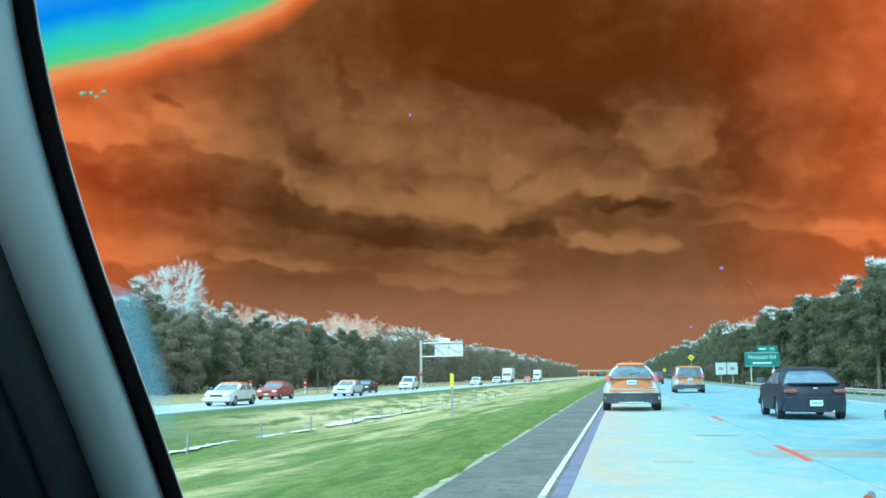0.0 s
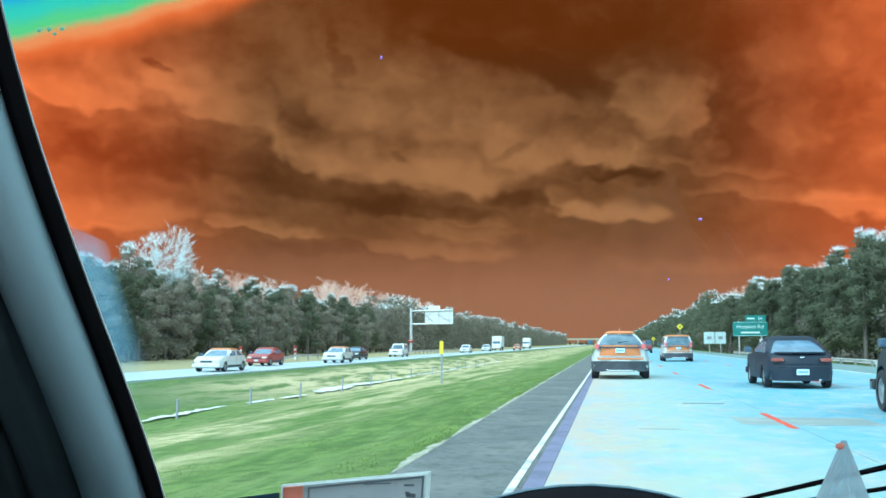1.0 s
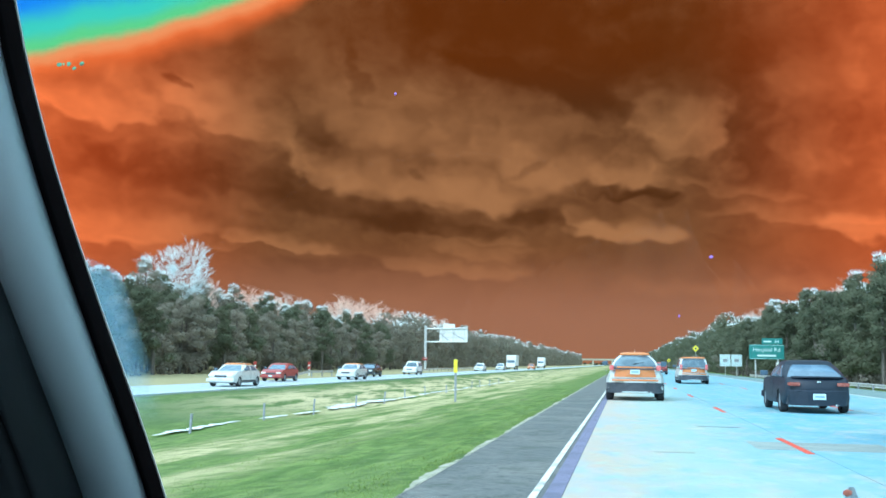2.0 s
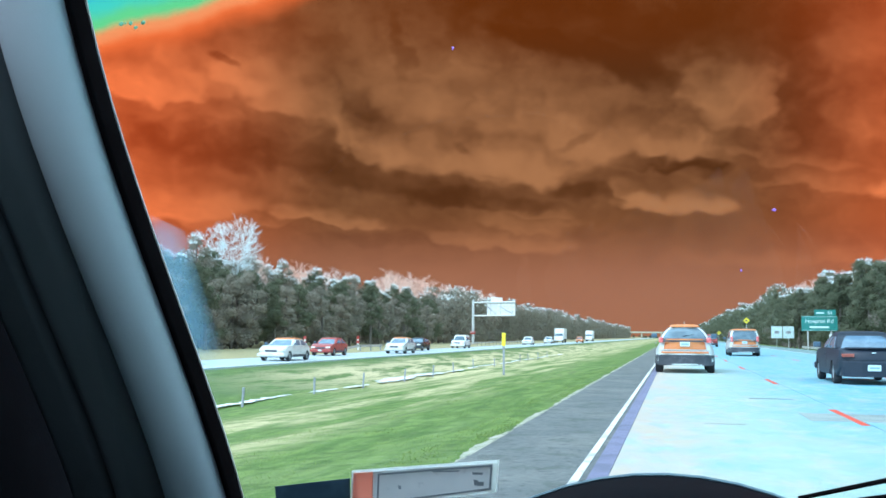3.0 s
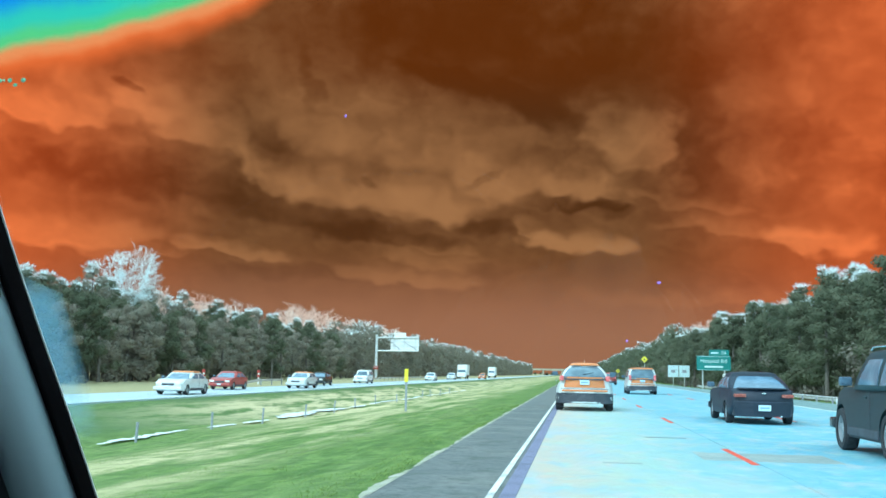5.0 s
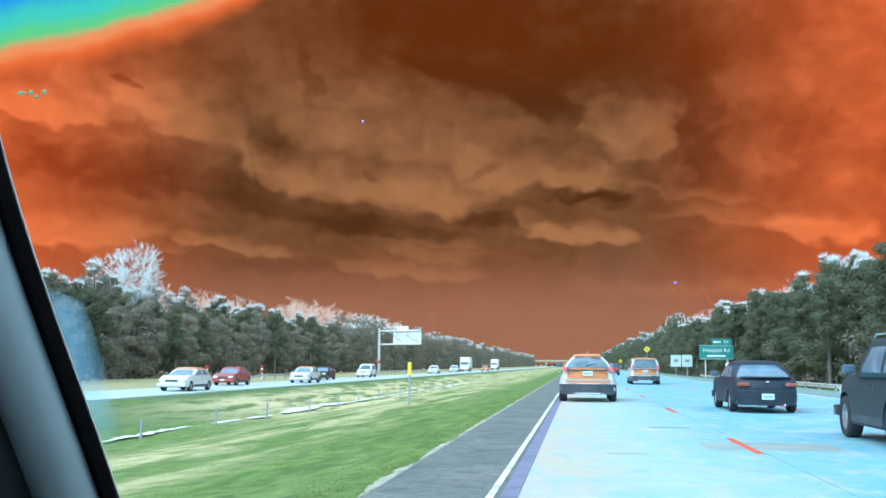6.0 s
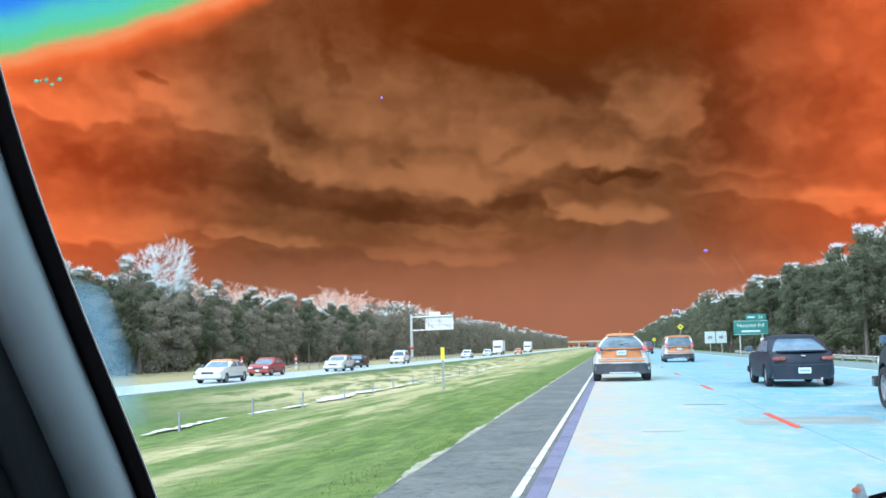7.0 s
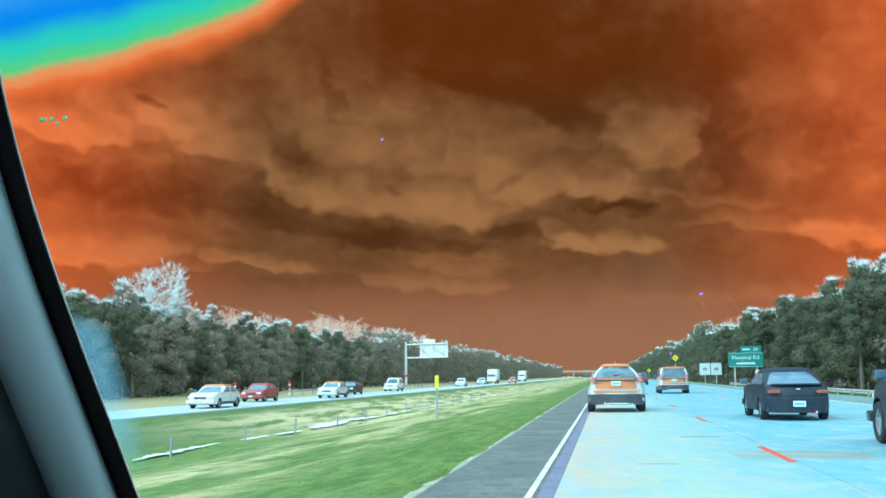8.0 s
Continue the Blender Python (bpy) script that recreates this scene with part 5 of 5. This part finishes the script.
build_car((4.9, 27 + 2.3, 0), 0, "dark navy sedan with amber tail lamps and a raised boot", L=4.55, W=1.74, H=1.38, belt=0.90, hood=0.80, tail=0.93, ys=(0.95, 0.2, -0.85, -1.70), body="navy", bumper="navy", lower="navy", plate_at=0.36, lamp_z=0.70, taper=0.25,
          glass="pale_glass", lamps="tail_orange", rad=0.30, group=AHEAD, name="sedan")
build_car((5.52, 14.8 + 2.25, 0), 0, "dark green compact off-road car with pale side windows", L=4.45, W=1.80, H=1.72, belt=1.08, hood=1.02, tail=1.08, ys=(0.85, 0.35, -1.85, -2.12), body="darkgreen",
          bumper="black", glass="pale_glass", rad=0.36, group=AHEAD, name="off_road_car", rails=True, high_lamps=True, lamp_z=1.0)
build_car((4.3, 128, 0), 0, "dark red car far ahead", body="red", rad=0.32, group=AHEAD)

ONCOMING = "oncoming vehicles on the far roadway"
ZF = -0.52
build_car((-24.2, 60, ZF), 180, "silver sedan with orange roof and pale windows coming the other way", L=4.8, W=1.85, H=1.44, belt=0.95, hood=0.9, ys=(0.95, 0.15, -1.05, -1.85), body="silver", glass="pale_glass", rad=0.32, group=ONCOMING, name="sedan", hatch="orange")
build_car((-26.9, 76, ZF), 180, "dark red sedan with pale windows coming the other way", L=4.5, W=1.8, H=1.42, belt=0.93, hood=0.87, ys=(0.9, 0.2, -1.0, -1.8), body="red", glass="pale_glass", rad=0.32, group=ONCOMING, name="sedan")
build_car((-24.3, 88, ZF), 180, "silver sedan with orange roof coming the other way", L=4.7, W=1.8, H=1.45, belt=0.94, hood=0.88, ys=(1.0, 0.2, -1.1, -1.9), body="silver", glass="pale_glass", rad=0.32, group=ONCOMING, name="sedan", hatch="orange")
build_car((-27.0, 105, ZF), 180, "black sedan with pale windows coming the other way", L=4.6, W=1.75, H=1.4, belt=0.92, hood=0.86, ys=(0.9, 0.2, -1.0, -1.75), body="black", glass="pale_glass", rad=0.30, group=ONCOMING, name="sedan")
build_car((-27.2, 128, ZF), 180, "white estate car coming the other way", L=4.7, W=1.85, H=1.7, belt=1.0, hood=0.95, ys=(1.0, 0.4, -1.9, -2.25), body="white", glass="car_glass", rad=0.32, group=ONCOMING, name="estate_car", rails=True)
build_car((-26.5, 185, ZF), 180, "white car in the distance", body="white", rad=0.32, group=ONCOMING)
build_car((-27.2, 222, ZF), 180, "silver car in the distance", body="silver", rad=0.32, group=ONCOMING)
build_car((-24.0, 262, ZF), 180, "orange car in the distance", body="orange", rad=0.32, group=ONCOMING)


def box_truck(at, turn, label):
    ob = thing("box_truck", at, turn, label, "truck", ONCOMING)
    part("cargo_box", boxed(-1.2, 1.2, -3.6, 1.9, 0.95, 3.5, bevel=0.04), M["white"], ob)
    part("cab", slab([(1.95, 0.6), (1.95, 2.3), (2.7, 2.35), (3.1, 1.6), (3.9, 1.4), (3.95, 0.6)], -1.05, 1.05, 0.06), M["white"], ob)
    part("windscreen", sheet([(-0.9, 2.76, 2.28), (0.9, 2.76, 2.28), (0.95, 3.1, 1.66), (-0.95, 3.1, 1.66)], 0.02), M["car_glass"], ob)
    part("chassis", boxed(-0.45, 0.45, -3.5, 3.7, 0.5, 0.94), M["cladding"], ob)
    for s in (-1, 1):
        for cy in (-2.2, 2.9):
            w = part("wheel", T_MESH[0.36], M["tyre"], ob)
            w.location, w.scale = (s * 0.95, cy, 0.46), (1.2, 1.28, 1.28)
            part("rim", R_MESH[0.36], M["rim"], w)
    return ob


box_truck((-27.2, 245, ZF), 180, "white box truck coming the other way")
box_truck((-27.0, 330, ZF), 180, "white box truck in the distance")


# ---- signs, gantry, rails, posts ----
def gantry():
    ob = thing("sign_gantry", (-38, 190, -0.62), 0, "grey steel cantilever gantry with a white sign seen from behind", "gantry")
    part("pole", tube([(0, 0, 0), (0, 0, 8.7)], [0.30, 0.24], 12), M["steel"], ob)
    part("base_plate", boxed(-0.5, 0.5, -0.5, 0.5, 0, 0.12), M["steel"], ob)
    part("upper_beam", tube([(0, 0, 8.1), (8.2, 0, 8.25)], 0.15, 8), M["steel"], ob)
    part("lower_beam", tube([(0, 0, 5.55), (8.2, 0, 5.65)], 0.15, 8), M["steel"], ob)
    sign = part("sign_panel", boxed(2.7, 8.2, 0.2, 0.26, 5.6, 8.25), M["white"], ob, "white back of a road sign")
    part("exit_tab", boxed(3.4, 5.7, 0.2, 0.26, 8.28, 9.1), M["white"], ob, "white back of a small exit tab")
    for x in (3.4, 5.4, 7.6):
        part("mount", boxed(x - 0.06, x + 0.06, 0.08, 0.2, 5.7, 8.2), M["steel"], sign)
    for z in (6.5, 7.35):
        part("stiffener", boxed(2.75, 8.15, 0.14, 0.2, z - 0.04, z + 0.04), M["steel"], sign)
    for a, c in (((2.8, 7.3), (4.6, 5.8)), ((5.2, 7.4), (7.8, 5.9))):
        part("brace", tube([(a[0], 0.1, a[1]), (c[0], 0.1, c[1])], 0.05, 6), M["post"], sign)
    part("marker", boxed(-0.5, 0.5, -0.40, -0.34, 2.0, 2.6, bevel=0.01), M["red"], ob, "small red marker plate")
    part("marker_band", boxed(-0.4, 0.4, -0.42, -0.405, 2.35, 2.45), M["white"], ob)


gantry()
M["sign_green"] = material("green_sign_sheet", (0.0, 0.22, 0.20), 0.45, 0, [(3, 3, 0.4, 0.7, (0.0, 0.28, 0.26), 0.6)])
M["sign_white"] = material("white_lettering", (0.62, 0.85, 0.85), 0.5)
M["yellow"] = material("yellow_sign_sheet", (0.85, 0.72, 0.05), 0.45, 0, [(3, 3, 0.4, 0.7, (0.75, 0.6, 0.05), 0.6)])
M["blue_sign"] = material("pale_sign_sheet", (0.55, 0.72, 0.74), 0.45, 0, [(3, 3, 0.4, 0.7, (0.45, 0.6, 0.64), 0.6)])


def lettering(text, size, at, parent):
    c = bpy.data.curves.new("lettering", "FONT")
    c.body, c.size, c.align_x, c.extrude = text, size, "CENTER", 0.006
    c.materials.append(M["sign_white"])
    ob = new("lettering", c)
    ob.parent = parent
    ob.matrix_basis = pose(*at, 90, 0, 0)
    return ob


def exit_sign():
    ob = thing("exit_sign", (15.4, 115, -0.5), 0, "green exit sign with white lettering on two steel posts", "road sign")
    for x in (-1.2, 1.2):
        part("post", boxed(x - 0.07, x + 0.07, 0, 0.14, -0.3, 4.1), M["steel"], ob)
    p = part("panel", boxed(-1.85, 1.85, -0.06, 0.0, 2.45, 4.05, bevel=0.01), M["sign_green"], ob)
    part("border", boxed(-1.8, 1.8, -0.066, -0.06, 3.97, 4.0), M["sign_white"], p), part("border", boxed(-1.8, 1.8, -0.066, -0.06, 2.5, 2.53), M["sign_white"], p)
    e = part("exit_tab", boxed(-0.5, 1.7, -0.06, 0.0, 4.09, 4.75, bevel=0.01), M["sign_green"], ob)
    lettering("Hospital Rd", 0.62, (0, -0.07, 3.3), p)
    part("text_bar", boxed(-1.0, 1.0, -0.07, -0.06, 2.75, 2.95), M["sign_white"], p)
    lettering("54", 0.5, (1.1, -0.07, 4.24), e)
    part("text_bar", boxed(-0.3, 0.5, -0.07, -0.06, 4.32, 4.48), M["sign_white"], e)


exit_sign()


def small_sign(at, w, h, z, mat, label, diamond=False, back=False):
    ob = thing("road_sign", at, 0, label, "road sign", "small signs beside the road")
    part("post", boxed(-0.04, 0.04, 0.0, 0.06, -0.3, z + h), M["steel"], ob)
    p = part("panel", boxed(-w / 2, w / 2, -0.03, -0.004, -h / 2, h / 2, bevel=0.006), mat, ob)
    p.matrix_basis = pose(0, 0, z + h / 2, 0, 45 if diamond else 0, 0)
    part("mark", boxed(-w * 0.2, w * 0.2, -0.037, -0.03, -h * 0.12, h * 0.12), M["ink"] if diamond else M["post"], p)


small_sign((13.9, 205, -0.5), 0.95, 0.95, 4.5, M["yellow"], "yellow diamond warning sign on a post", True)
small_sign((13.9, 330, -0.5), 0.95, 0.95, 2.6, M["yellow"], "yellow diamond warning sign in the distance", True)
small_sign((14.3, 150, -0.5), 1.5, 1.7, 1.6, M["blue_sign"], "pale roadside sign beside the guard rail")
small_sign((15.9, 150, -0.5), 1.5, 1.7, 1.6, M["blue_sign"], "pale roadside sign with a grey mark")
small_sign((14.6, 101, -0.5), 0.45, 0.75, 1.3, M["white"], "small white sign on a thin post")


def guard_rail(x, y0, y1, z, label, wing):
    ob = thing("guard_rail", (x, y0, z), 0, label, "guard rail", "guard rails")
    n = y1 - y0
    prof = [(0.0, 0.42), (0.05, 0.46), (0.0, 0.52), (0.0, 0.56), (0.05, 0.62), (0.0, 0.68)]
    bm = bmesh.new()
    ends = [(0.0, wing, -0.35), (3.5, wing * 0.3, 0.0), (n, 0.0, 0.0)]
    rows = [[bm.verts.new((dx - a, y, b + dz)) for a, b in prof] + [bm.verts.new((dx - a + 0.02, y, b + dz)) for a, b in prof[::-1]] for y, dx, dz in ends]
    m = len(rows[0])
    for u, w in zip(rows, rows[1:]):
        for k in range(m):
            bm.faces.new((u[k], u[(k + 1) % m], w[(k + 1) % m], w[k]))
    part("rail", bm, M["steel"], ob)
    d = None
    for i in range(int(n / 3.8)):
        y = 3.5 + i * 3.8
        p = part("post", d if d else boxed(0.03, 0.13, -0.06, 0.06, -0.3, 0.62), M["post"], ob)
        d = p.data
        p.location = (0, y, 0)


guard_rail(14.4, 52, 122, -0.45, "long steel guard rail beside the near roadway", 1.0)
guard_rail(-33.2, 166, 222, -0.64, "pale steel guard rail round the gantry's foot", -0.8)
guard_rail(-33.2, 100, 112, -0.64, "short pale steel guard rail beside the far roadway", -0.8)


def marker_post(at, tall, label):
    ob = thing("marker_post", at, 0, label, "marker post", "marker posts")
    part("post", boxed(-0.05, 0.05, -0.03, 0.03, -0.2, tall, bevel=0.01), M["post"], ob)
    part("panel", boxed(-0.09, 0.09, -0.045, -0.032, tall - 0.62, tall, bevel=0.005), M["yellow"], ob, "yellow reflector panel")


marker_post((-7.9, 47, height(-7.9)), 1.95, "tall grey marker post with a yellow panel in the grass")


def red_post(at):
    ob = thing("delineator", at, 0, "white roadside post with two red bands", "post", "red-banded posts")
    part("post", boxed(-0.09, 0.09, -0.04, 0.04, -0.2, 1.55, bevel=0.01), M["white"], ob)
    for z in (0.75, 1.25):
        part("band", boxed(-0.17, 0.17, -0.05, -0.042, z - 0.02, z + 0.30), M["red"], ob, "red reflector band")
    return ob


red_post((-35.5, 93, -0.6))
red_post((-35.5, 110, -0.6))

ditch_post = thing("ditch_post", (-14.0, 24, height(-14.0)), 0, "thin grey post standing in the ditch", "post", "posts along the ditch")
part("post", boxed(-0.036, 0.036, -0.036, 0.036, -0.2, 0.70, bevel=0.01), M["post"], ditch_post)
part("cap", boxed(-0.044, 0.044, -0.044, 0.044, 0.70, 0.73, bevel=0.01), M["post"], ditch_post)
r = random.Random(17)
for i in range(1, 14):
    x = -14.0 + r.uniform(-0.25, 0.25)
    copy_thing(ditch_post, pose(x, 24 + i * 6.7 + r.uniform(-0.5, 0.5), height(x) - r.uniform(0, 0.1), r.uniform(-4, 4), r.uniform(-4, 4), 0))


def overpass():
    ob = thing("overpass", (0, 1290, 0), 0, "grey concrete overpass crossing the road in the distance", "bridge")
    part("deck", boxed(-75, 75, -5, 5, 5.4, 6.6), M["gravel"], ob)
    part("parapet", boxed(-75, 75, -5.2, -4.9, 6.6, 7.5), M["gravel"], ob)
    for x in (-40, -16, 17, 40):
        part("pier", boxed(x - 0.8, x + 0.8, -4, 4, -1, 5.4), M["gravel"], ob)


overpass()
